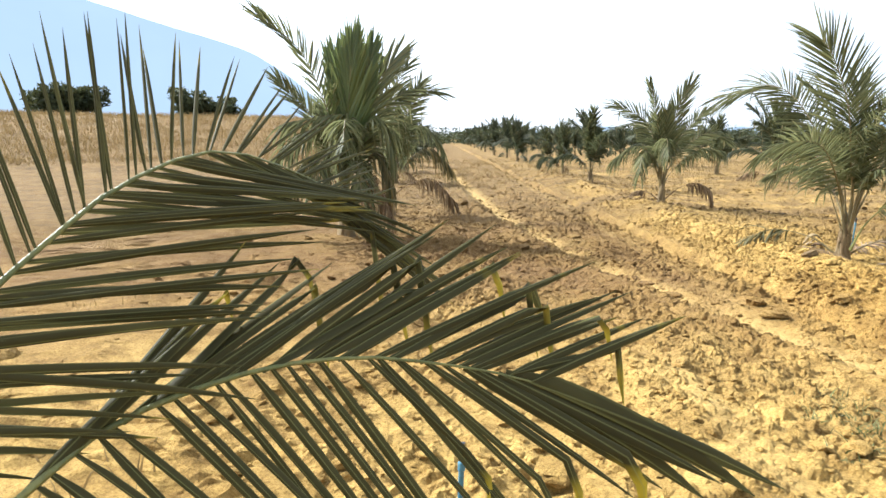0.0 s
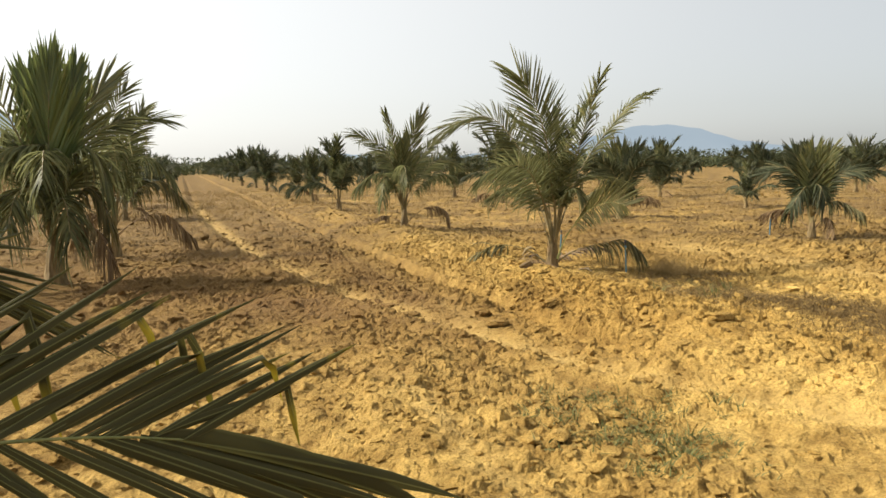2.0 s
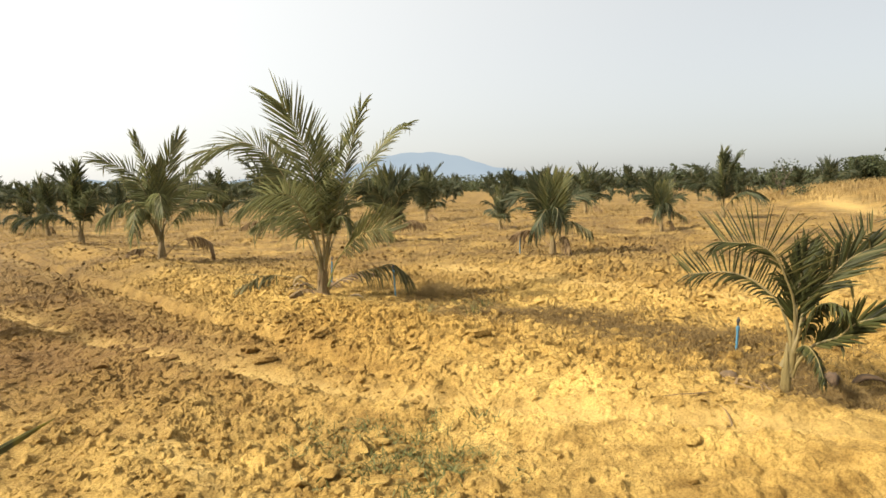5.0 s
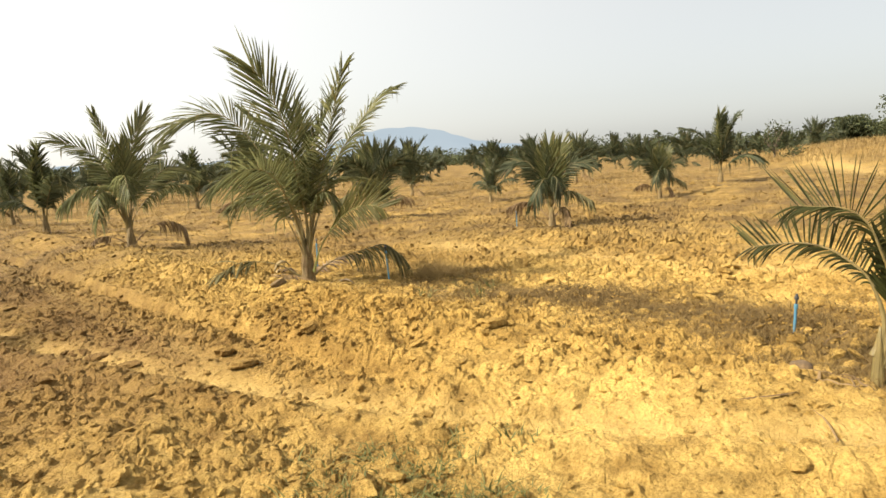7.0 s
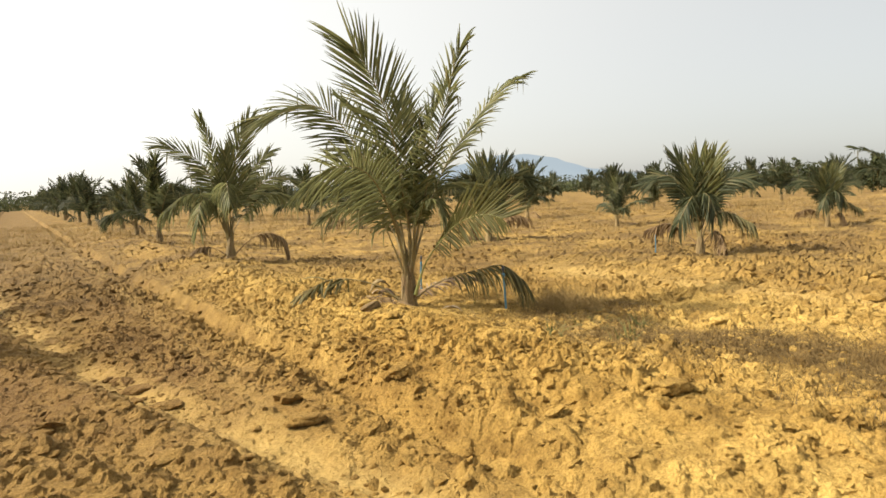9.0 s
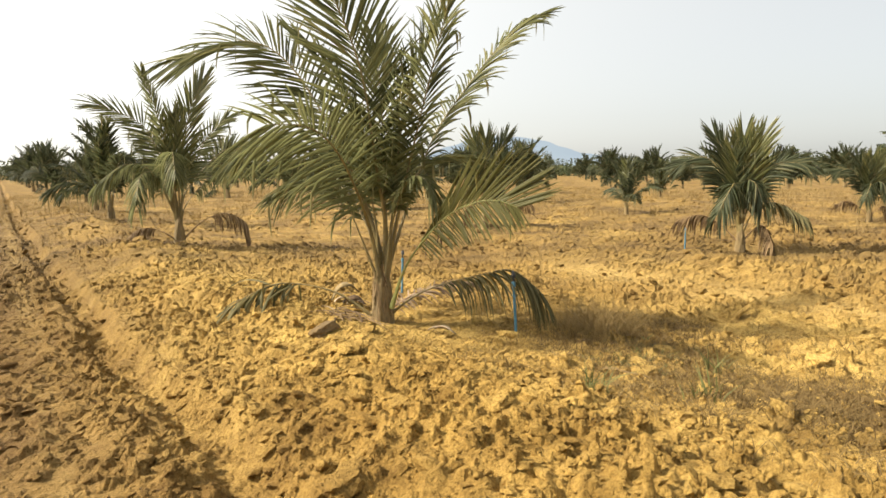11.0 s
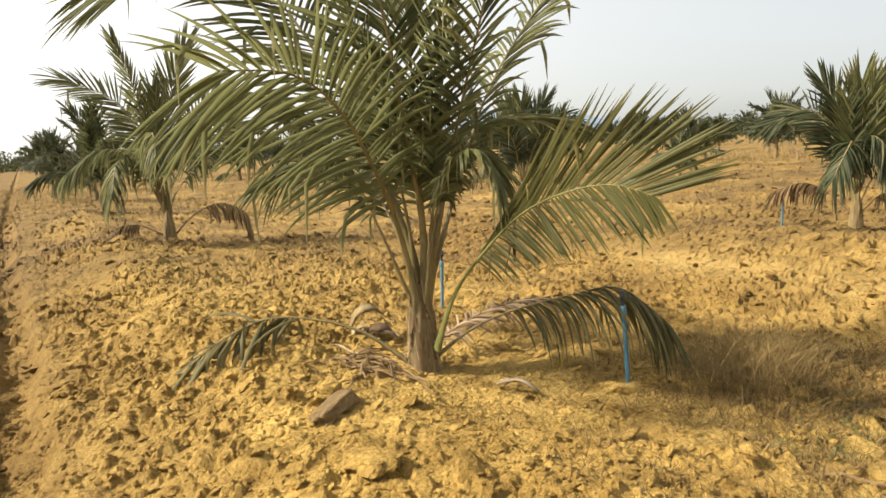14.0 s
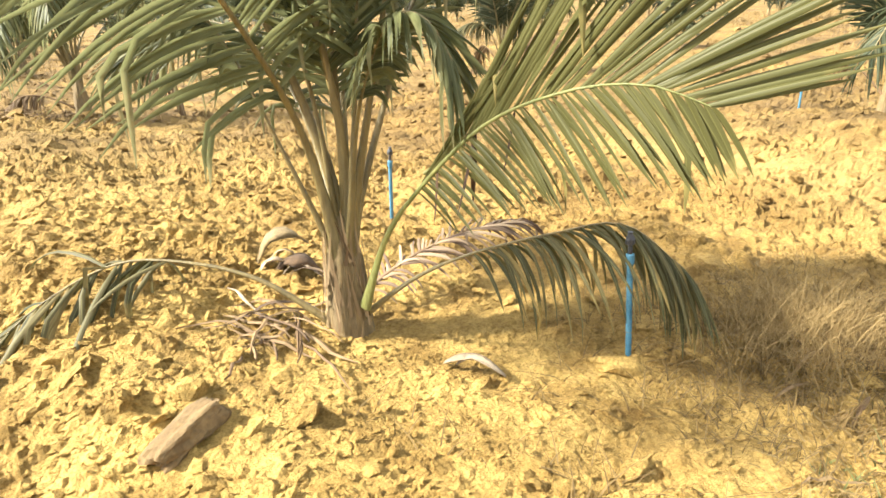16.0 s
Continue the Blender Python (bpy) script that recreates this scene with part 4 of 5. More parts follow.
# the big palm west of the track, and its smaller neighbour
west = sketched_palm(8.9, (0.6, 0.12), [
    ([(-0.01, 0.84, 0.0), (-0.24, 1.86, 0.03), (-0.59, 2.67, 0.07), (-1.12, 3.12, 0.1)], "lifted", 1.0),
    ([(0.01, 0.96, 0.0), (0.06, 1.75, 0.0), (0.12, 2.45, 0.0)], "spear", 1.0),
    ([(0.05, 0.96, 0.0), (0.24, 1.98, 0.05), (0.38, 2.5, 0.1)], "spear", 0.8),
    ([(-0.02, 0.96, 0.0), (-0.06, 1.8, 0.1), (-0.10, 2.4, 0.2)], "spear", 0.8),
    ([(0.07, 0.96, 0.0), (0.42, 2.05, 0.1), (0.72, 2.55, 0.2)], "young", 1.0),
    ([(-0.06, 0.89, 0.0), (-0.45, 1.75, 0.1), (-0.7, 2.02, 0.2), (-0.9, 2.25, 0.3)], "lifted", 0.9),
    ([(0.05, 0.96, 0.0), (0.08, 1.67, -0.07), (-0.08, 1.78, -0.13), (-0.75, 1.67, -0.2)], "hanging", 1.0),
    ([(-0.03, 0.84, 0.0), (-0.24, 1.52, -0.17), (-0.58, 1.52, -0.33), (-0.81, 1.3, -0.5)], "hanging", 1.0),
    ([(0.01, 0.84, 0.0), (0.01, 1.55, -0.33), (0.01, 1.69, -0.67), (-0.03, 1.37, -1.0)], "hanging", 0.9),
    ([(0.05, 0.84, 0.0), (0.31, 1.63, -0.1), (0.54, 1.7, -0.2), (0.66, 1.35, -0.3)], "hanging", 0.9),
    ([(0.09, 0.96, 0.0), (0.5, 1.84, 0.3), (0.94, 2.15, 0.6)], "open", 1.0),
    ([(0.02, 0.9, 0.0), (-0.1, 1.7, 0.4), (-0.3, 1.95, 0.9)], "open", 0.9),
    ([(0.07, 0.64, 0.0), (0.37, 1.19, -0.07), (0.52, 1.19, -0.13), (0.65, 0.87, -0.2)], "fading", 0.9),
    ([(-0.03, 0.56, 0.0), (-0.34, 1.13, -0.1), (-0.58, 1.1, -0.2), (-0.73, 0.85, -0.3)], "fading", 0.9),
    ([(0.03, 0.6, 0.0), (0.12, 1.1, -0.35), (0.18, 1.05, -0.6), (0.2, 0.7, -0.85)], "hanging", 0.9),
    ([(-0.02, 0.6, 0.0), (-0.14, 1.2, -0.3), (-0.3, 1.2, -0.6), (-0.4, 0.85, -0.85)], "hanging", 0.9),
    ([(0.04, 0.5, 0.0), (0.3, 0.8, -0.2), (0.5, 0.7, -0.35), (0.62, 0.4, -0.45)], "dry", 1.0)], 5, size=1.15)
stand(west, -1.42, 9.4, "full young coconut palm with a bright upright spear of fronds")
neighbour = sketched_palm(5.7, (0.5, 0.09), [
    ([(0.03, 0.77, 0.0), (0.05, 1.83, 0.03), (0.16, 2.45, 0.07), (0.36, 2.81, 0.1)], "open", 1.0),
    ([(0.05, 0.77, 0.0), (0.31, 1.87, -0.03), (0.53, 2.28, -0.07), (0.87, 2.33, -0.1)], "open", 1.1),
    ([(0.0, 0.77, 0.0), (-0.11, 1.97, 0.07), (-0.2, 2.5, 0.13), (-0.14, 2.8, 0.2)], "lifted", 1.0),
    ([(0.1, 0.77, 0.0), (0.44, 1.58, -0.07), (0.7, 1.65, -0.13), (0.95, 1.38, -0.2)], "hanging", 1.0),
    ([(0.0, 0.77, 0.0), (-0.25, 1.59, -0.07), (-0.51, 1.82, -0.13), (-0.72, 1.6, -0.2)], "hanging", 1.0),
    ([(0.03, 0.77, 0.0), (0.1, 1.72, -0.33), (0.09, 1.85, -0.63), (0.04, 1.5, -0.9)], "hanging", 1.0),
    ([(0.07, 0.77, 0.0), (0.33, 1.84, 0.25), (0.63, 2.5, 0.5)], "open", 1.0),
    ([(0.05, 0.33, 0.0), (0.36, 0.59, -0.1), (0.81, 0.69, -0.2), (1.24, 0.26, -0.3)], "dry", 1.0),
    ([(0.05, 0.53, 0.0), (0.4, 1.08, -0.07), (0.77, 1.26, -0.13), (1.11, 0.96, -0.2)], "fading", 0.9),
    ([(0.0, 0.34, 0.0), (-0.27, 0.74, -0.1), (-0.44, 0.66, -0.2), (-0.58, 0.4, -0.3)], "dry", 0.9)], 9)
stand(neighbour, -0.97, 12.2, "young coconut palm with grey-green arching fronds and dry lower ones")
second = sketched_palm(-19.2, (0.45, 0.085), [
    ([(-0.13, 0.9, 0.0), (-0.27, 1.5, 0.03), (-0.5, 1.87, 0.07), (-1.04, 2.13, 0.1)], "open", 1.0),
    ([(-0.1, 0.99, 0.0), (-0.2, 1.91, -0.05), (-0.38, 2.56, -0.1)], "lifted", 0.8),
    ([(0.04, 0.99, 0.0), (0.21, 1.95, 0.05), (0.41, 2.46, 0.1)], "young", 0.95),
    ([(0.11, 0.99, 0.0), (0.42, 1.59, 0.1), (0.76, 1.97, 0.2)], "open", 0.8),
    ([(-0.03, 0.99, 0.0), (-0.01, 1.45, 0.0), (-0.02, 1.9, 0.0)], "young", 0.8),
    ([(0.1, 0.58, 0.0), (0.43, 0.99, 0.07), (0.79, 1.21, 0.13), (1.12, 1.16, 0.2)], "hanging", 0.8),
    ([(-0.1, 0.58, 0.0), (-0.35, 1.14, -0.1), (-0.67, 1.23, -0.2), (-0.99, 1.01, -0.3)], "hanging", 0.9),
    ([(-0.03, 0.85, 0.0), (-0.01, 1.31, -0.27), (0.03, 1.4, -0.53), (0.08, 1.1, -0.8)], "hanging", 0.9),
    ([(-0.08, 0.99, 0.0), (-0.32, 1.55, 0.3), (-0.57, 1.76, 0.8)], "open", 0.9),
    ([(0.1, 0.76, 0.0), (0.52, 1.31, 0.2), (0.9, 1.54, 0.43), (1.25, 1.44, 0.7)], "open", 0.9),
    ([(-0.08, 0.58, 0.0), (-0.31, 1.09, -0.2), (-0.44, 1.05, -0.43), (-0.47, 0.7, -0.7)], "hanging", 0.8),
    ([(0.04, 0.06, 0.0), (0.32, 0.33, -0.03), (0.66, 0.47, -0.05), (0.98, 0.33, -0.08), (1.06, 0.04, -0.1)], "dry", 0.8),
    ([(-0.04, 0.06, 0.0), (-0.3, 0.24, -0.1), (-0.55, 0.26, -0.15), (-0.8, 0.06, -0.2)], "dry", 0.6)], 6)
stand(second, 4.88, 13.92, "young coconut palm with wide arching fronds and one withered frond")
plant(0, -1.4, 20.2, 2.3, 150)
plant(4, -1.6, 26.4, 2.2, 10)
plant(1, 4.69, 19.7, 2.15, 20)
plant(2, 10.9, 8.25, 1.9, 0)
plant(2, 16.6, 8.9, 1.5, 10)
plant(1, 20.6, 8.95, 2.1, 120)
plant(3, 15.3, 13.75, 1.35, 60)
plant(0, 5.1, 26.2, 2.0, 250)
plant(2, 10.7, 13.6, 2.2, 200)
plant(4, 10.9, 20.6, 2.6, 60)
plant(1, 11.2, 25.6, 2.2, 10)
plant(4, 23.2, 16.0, 1.9, 200)
plant(1, 22.1, 17.75, 1.25, 20)
rng = np.random.default_rng(11)
TAKEN = [(-1.42, 9.4), (-1.1, 13.1), (-1.4, 20.2), (-1.6, 26.4), (4.88, 13.92), (4.69, 19.7), (11.1, 8.35), (-1, 11.6), (16.6, 8.9), (20.6, 8.95), (15.3, 13.75), (10.9, 20.6), (11.2, 25.6), (23.2, 16.0), (22.1, 17.75), (29.6, 13.84), (5.1, 26.2), (4.94, 7.65), (4.9, 1.62), (-1.4, 1.6), (11.0, 14.0)]
for i in range(0, 19):
    for j in range(-1, 19):
        x, y = -1.4 + 6.2 * i + rng.normal(0, 0.25), 1.6 + 6.12 * j + rng.normal(0, 0.25)
        kind, h, turn = int(rng.integers(0, 5)), rng.uniform(1.35, 2.1), rng.uniform(0, 360)
        d, yaw = math.hypot(x, y), math.degrees(math.atan2(-x, y))
        if d > 112 or d < 4 or y < 0 or min(math.hypot(x - a, y - b) for a, b in TAKEN) < 3.4:
            continue
        if (i == 0 and j < 5) or math.hypot(x - 37, (y - 2.5) * 0.7) < 11 or (x > 15 and y < 8.0):
            continue
        (plant if d < 34 else plant_far)(kind, x, y, h * (1.12 if d < 30 else 1.3), turn)


# ---- water pipes ----
def tube(name, pts, radii, mat, parent=None, sides=12, label=""):
    v = []
    for (x, y, z), r in zip(pts, radii):
        v += [(x + r * math.cos(2 * math.pi * j / sides), y + r * math.sin(2 * math.pi * j / sides), z) for j in range(sides)]
    n = len(pts)
    return mesh_object(name, v, grid_faces(n, sides, wrap=True) + [tuple(range((n - 1) * sides, n * sides)), tuple(range(sides))[::-1]], mat, parent, label, smooth=False)


def riser(x, y, h, tilt=0):
    root = new("irrigation_riser")
    tube("pipe", [(0, 0, -0.06), (0, 0, h - 0.05)], [0.0105] * 2, PIPE, root)
    tube("collar", [(0, 0, h - 0.09), (0, 0, h - 0.085), (0, 0, h - 0.055), (0, 0, h - 0.05)], [0.011, 0.0145, 0.0145, 0.011], PIPE, root)
    tube("sprinkler_head", [(0, 0, h - 0.05), (0, 0, h - 0.02), (0, 0, h - 0.015), (0, 0, h), (0, 0, h + 0.02), (0, 0, h + 0.025)], [0.008, 0.008, 0.016, 0.016, 0.007, 0.010], BLACK, root, label="black plastic sprinkler head")
    root.matrix_basis = pose(x, y, float(land(x, y)), tilt, tilt * 0.5, 0)
    return tagged(root, "thin blue plastic riser pipe with a black sprinkler head", "water pipe", "irrigation risers")


for x, y, h, tl in [(5.74, 2.29, 0.30, 2), (5.66, 6.94, 0.44, -3), (5.79, 8.77, 0.40, 2), (0.02, 2.2, 0.35, 3), (10.6, 8.9, 0.36, 0)]:
    riser(x, y, h, tl)


# ---- clods, husks and litter ----
def icosphere(sub):
    bm = bmesh.new()
    bmesh.ops.create_icosphere(bm, subdivisions=sub, radius=1.0)
    v = np.array([p.co[:] for p in bm.verts])
    f = [tuple(p.index for p in q.verts) for q in bm.faces]
    bm.free()
    return v, f


def lumps(name, x, y, size, sub, mat, seed, label, category):
    rng = np.random.default_rng(seed)
    v0, f0 = icosphere(sub)
    n = len(x)
    v = v0[None] * (1 + rng.normal(0, 0.17, (n, len(v0), 1)))
    v = v * (size[:, None] * rng.uniform([0.7, 0.6, 0.3], [1.4, 1.0, 0.65], (n, 3)))[:, None]
    a = rng.uniform(0, 2 * np.pi, n)
    c, s = np.cos(a)[:, None], np.sin(a)[:, None]
    tx, ty = rng.normal(0, 0.3, (2, n, 1))
    vx, vy, vz = v[..., 0] * c - v[..., 1] * s, v[..., 0] * s + v[..., 1] * c, v[..., 2]
    vz = vz + tx * vx + ty * vy
    P = np.stack([vx + x[:, None], vy + y[:, None], vz + (ground_z(x, y) - 0.08 * size)[:, None]], -1)
    return tagged(fast_mesh(name, P.reshape(-1, 3), many(f0, n, len(v0)), mat), label, category, kind="stuff")


rng = np.random.default_rng(77)


def scatter(n, x0, x1, y0, y1, rng):
    x, y = rng.uniform(x0, x1, n), rng.uniform(y0, y1, n)
    keep = rng.random(n) < tilled(x, y) * (0.4 + 0.6 * smooth(-0.25, 0.3, vnoise(x * 1.1, y * 1.3, 91)))
    return x[keep], y[keep]


cx, cy = scatter(24000, -0.6, 8.3, 1.4, 11.0, rng)
nx, ny = scatter(24000, 2.9, 6.8, 4.6, 8.8, rng)
lumps("fine_soil_crumbs", nx, ny, rng.gamma(2.0, 0.0030, len(nx)) + 0.0035, 1, CLOD, 9, "fine dry crumbs of yellow soil round the palm", "soil crumbs")
lumps("soil_crumbs", cx, cy, rng.gamma(2.0, 0.0056, len(cx)) + 0.005, 1, CLOD, 1, "small dry crumbs of tilled yellow soil", "soil crumbs")
cx, cy = scatter(5600, -1.0, 9.5, 1.4, 14, rng)
keep = rng.random(len(cx)) > 0.85 * np.exp(-((cx - 4.75) / 0.9) ** 2 - ((cy - 7.2) / 0.9) ** 2)
cx, cy = cx[keep], cy[keep]
lumps("soil_clods", cx, cy, rng.gamma(2.0, 0.010, len(cx)) + 0.014, 2, CLOD, 2, "dry broken clods of tilled yellow soil", "soil clods")
cx, cy = scatter(13000, -3, 26, 2.5, 26, rng)
keep = np.hypot(cx - 4, cy - 7) > 4.5
cx, cy = cx[keep], cy[keep]
lumps("far_soil_clods", cx, cy, rng.gamma(2.5, 0.010, len(cx)) + 0.014, 1, CLOD, 3, "dry clods of tilled soil between the palm rows", "soil clods")


def clod_mesh(seed):
    rng = np.random.default_rng(seed)
    v, f = icosphere(3)
    k = np.array([noise.fractal(Vector(p) * 1.3 + Vector((seed, 0, 0)), 1.0, 2.0, 4) for p in v])
    v = v * (1 + 0.38 * k[:, None]) + rng.normal(0, 0.012, v.shape)
    v[:, 2] = np.clip(v[:, 2], -0.55, 0.6)
    return v, f


CLODS = []
for k in range(4):
    v, f = clod_mesh(k + 1)
    CLODS.append(mesh_object("soil_clod", v, f, CLOD, smooth=False))
first = [True] * 4


def clod(k, x, y, sx, sy, sz, turn, lift=0.3, label="large dry angular clod of yellow soil"):
    m = pose(x, y, float(ground_z(x, y)) + lift * sz, 0, 0, turn)
    ob = CLODS[k] if first[k] else CLODS[k].copy()
    if not first[k]:
        scene.collection.objects.link(ob)
    first[k] = False
    ob.matrix_basis = m
    ob.scale = (sx, sy, sz)
    return tagged(ob, label, "soil clod", "large soil clods")


clod(0, 3.53, 5.42, 0.12, 0.055, 0.045, 38, lift=0.7)
clod(1, 2.8, 5.2, 0.11, 0.055, 0.04, -10, lift=0.7)
clod(2, 4.28, 3.98, 0.12, 0.06, 0.05, -10, lift=0.7)
clod(3, 6.7, 7.3, 0.10, 0.06, 0.05, 70)
clod(2, 5.13, 6.02, 0.05, 0.035, 0.03, 0, label="pale smooth lump of dry soil")
clod(1, 3.43, 6.63, 0.06, 0.05, 0.035, 40, lift=0.1)
clod(1, 3.45, 7.15, 0.07, 0.05, 0.03, 100, lift=0.1)
clod(3, 6.95, 7.55, 0.06, 0.05, 0.06, 20, lift=0.2)
clod(1, 7.2, 6.85, 0.10, 0.06, 0.05, 50, lift=0.2)
rng = np.random.default_rng(5)
for i in range(46):
    x, y = rng.uniform(0.3, 8), rng.uniform(2.0, 10.5)
    s = rng.uniform(0.045, 0.09)
    clod(int(rng.integers(0, 4)), x, y, s * rng.uniform(0.9, 1.5), s, s * rng.uniform(0.4, 0.65), rng.uniform(0, 360), lift=0.12)


# ---- grasses and weeds ----
def blades(name, x, y, height, width, mat, seed, label, category, lean=0.45, segs=3):
    rng = np.random.default_rng(seed)
    n = len(x)
    a, lean_by = rng.uniform(0, 2 * np.pi, n), np.abs(rng.normal(lean, lean * 0.5, n))
    h = height * rng.uniform(0.5, 1.2, n)
    z0 = ground_z(x, y) - 0.01
    l = np.linspace(0, 1, segs + 1)
    out = h[:, None] * lean_by[:, None] * l[None] ** 1.7
    px_, py_ = x[:, None] + np.cos(a)[:, None] * out, y[:, None] + np.sin(a)[:, None] * out
    pz = z0[:, None] + h[:, None] * l[None] * (1 - 0.25 * lean_by[:, None] * l[None])
    b = rng.uniform(0, 2 * np.pi, n)
    w = 0.5 * width * rng.uniform(0.6, 1.3, n)[:, None] * (1 - 0.9 * l[None])
    wx, wy = np.cos(b)[:, None] * w, np.sin(b)[:, None] * w
    V = np.stack([np.stack([px_ - wx, py_ - wy, pz], -1), np.stack([px_ + wx, py_ + wy, pz], -1)], 2).reshape(-1, 3)
    one, per = grid_faces(segs + 1, 2), 2 * (segs + 1)
    F = many(one, n, per)
    uv = np.zeros((n, segs + 1, 2, 2))
    uv[..., 1] = l[None, :, None] * 0.6
    return tagged(fast_mesh(name, V, F, mat, uv=uv.reshape(-1, 2)), label, category, kind="stuff")


def tufts(rng, n, per, spot, spread):
    """n tufts of blades where spot() allows them."""
    xs, ys = spot(rng, n)
    x = np.repeat(xs, per) + rng.normal(0, spread, len(xs) * per)
    y = np.repeat(ys, per) + rng.normal(0, spread, len(ys) * per)
    return x, y


def swale(rng, n):
    x, y = rng.uniform(4.7, 7.6, n), rng.uniform(0.9, 7.2, n)
    keep = rng.random(n) < 0.06 + matted(x, y)
    return x[keep], y[keep]


rng = np.random.default_rng(8)
x, y = tufts(rng, 6000, 14, swale, 0.05)
blades("dry_weeds", x, y, 0.09, 0.006, WEED, 1, "low withered grey-brown weeds in the shallow swale", "weeds", lean=1.4)
x, y = tufts(rng, 34, 40, lambda r, n: (r.normal(6.22, 0.15, n), r.normal(6.66, 0.16, n)), 0.06)
blades("dry_grass", x, y, 0.30, 0.0035, STRAW, 2, "pale dry grass tussocks beside the hanging frond", "dry grass", lean=0.8)
x, y = tufts(rng, 60, 18, lambda r, n: (r.normal(2.45, 0.28, n), r.normal(2.75, 0.35, n)), 0.05)
blades("green_weeds", x, y, 0.07, 0.012, HERB, 3, "low green weeds creeping over the soil", "weeds", lean=1.2)
x, y = tufts(rng, 200, 16, lambda r, n: (r.normal(6.3, 0.4, n), r.normal(6.4, 0.3, n)), 0.05)
blades("dry_weeds", x, y, 0.08, 0.007, WEED, 9, "low withered brown weeds beside the palm", "weeds", lean=1.3)
x, y = tufts(rng, 120, 12, lambda r, n: (r.normal(5.55, 0.35, n), r.normal(5.75, 0.35, n)), 0.05)
blades("dry_weeds", x, y, 0.06, 0.005, STRAW, 10, "thin pale dry weeds on bare soil", "weeds", lean=1.2)
x, y = tufts(rng, 26, 16, lambda r, n: (r.normal(5.98, 0.16, n), r.normal(6.08, 0.14, n)), 0.06)
blades("green_weeds", x, y, 0.06, 0.010, HERB, 12, "low dull green weeds among withered growth", "weeds", lean=1.1)
x, y = tufts(rng, 3, 22, lambda r, n: (np.array([5.14, 5.6, 6.1])[:n], np.array([5.73, 5.35, 5.6])[:n]), 0.05)
blades("green_weed", x, y, 0.16, 0.012, HERB, 4, "small upright grey-green weeds in dry soil", "weeds", lean=0.6)


def far_field(rng, n):
    x, y = rng.uniform(-6, 34, n), rng.uniform(2, 42, n)
    d = np.hypot(x - 4, y - 8)
    keep = (d > 7) & (rng.random(n) < smooth(7, 18, d) + 0.1 * (x < 1.2)) & (vnoise(x * 0.5, y * 0.5, 33) > -0.15)
    return x[keep], y[keep]


x, y = tufts(rng, 9500, 9, far_field, 0.12)
blades("field_straw", x, y, 0.16, 0.014, STRAW, 5, "short golden straw grass between the palm rows", "dry grass", lean=0.6, segs=2)


def banks(rng, n):
    a, d = rng.uniform(-85, 75, n), rng.uniform(18, 60, n)
    x, y = -d * np.sin(np.radians(a)), d * np.cos(np.radians(a))
    keep = (land(x, y) > 0.45)
    return x[keep], y[keep]


x, y = tufts(rng, 21000, 10, banks, 0.25)
blades("bank_grass", x, y, 0.30, 0.03, STRAW, 6, "tall tan dry grass covering the rise", "dry grass", lean=0.5, segs=2)


# ---- trees and scrub on the rises ----
def scrub(x, y, height, spread, seed, label, leafy=1400, size=0.2, stem_h=0.2, category="tree", group="trees on the rise"):
    rng = np.random.default_rng(seed)
    root = new("tree")
    v, f = [], []

    def limb(p0, p1, r0, r1):
        d = unit(np.array(p1) - np.array(p0))
        s = unit(np.cross(d, [0.3, 0.5, 0.81]))
        t = np.cross(d, s)
        b = len(v)
        for p, r in ((np.array(p0), r0), (np.array(p1), r1)):
            for j in range(6):
                a = j * math.pi / 3
                v.append(tuple(p + r * (math.cos(a) * s + math.sin(a) * t)))
        f.extend(grid_faces(2, 6, b, True))

    top = np.array([0, 0, height * stem_h])
    limb((0, 0, -0.2), top, height * 0.03, height * 0.02)
    ends = []
    for i in range(11):
        a, r = rng.uniform(0, 6.28), spread * rng.uniform(0.25, 0.9)
        e = np.array([r * math.cos(a), r * math.sin(a), height * rng.uniform(0.3, 0.9)])
        mid_p = (top + e) / 2 + rng.normal(0, 0.08 * height, 3)
        limb(top, mid_p, height * 0.016, height * 0.010)
        limb(mid_p, e, height * 0.010, height * 0.004)
        ends += [e, mid_p]
    mesh_object("trunk", v, f, BARK, root)
    ends = np.array(ends)
    c = ends[rng.integers(0, len(ends), leafy)] + np.clip(rng.normal(0, 1, (leafy, 3)), -1.5, 1.5) * np.array([spread * 0.24, spread * 0.24, height * 0.11])
    a, b = unit(rng.normal(0, 1, (leafy, 3))), rng.normal(0, 1, (leafy, 3))
    b = unit(np.cross(a, b))
    k = size * rng.uniform(0.5, 1.2, (leafy, 1))
    V = np.stack([c - a * k, c - b * k * 0.45, c + a * k, c + b * k * 0.45], 1).reshape(-1, 3)
    uv = np.tile(np.array([[0, 0], [0, 0.3], [1, 0.5], [1, 0.3]]), (leafy, 1))
    mesh_object("crown", V, [(4 * i, 4 * i + 1, 4 * i + 2, 4 * i + 3) for i in range(leafy)], BUSH, root, uv=uv)
    root.matrix_basis = pose(x, y, float(land(x, y)) - 0.1)
    return tagged(root, label, category, group)


def polar(bearing, d):
    return -d * math.sin(radians(bearing)), d * math.cos(radians(bearing))


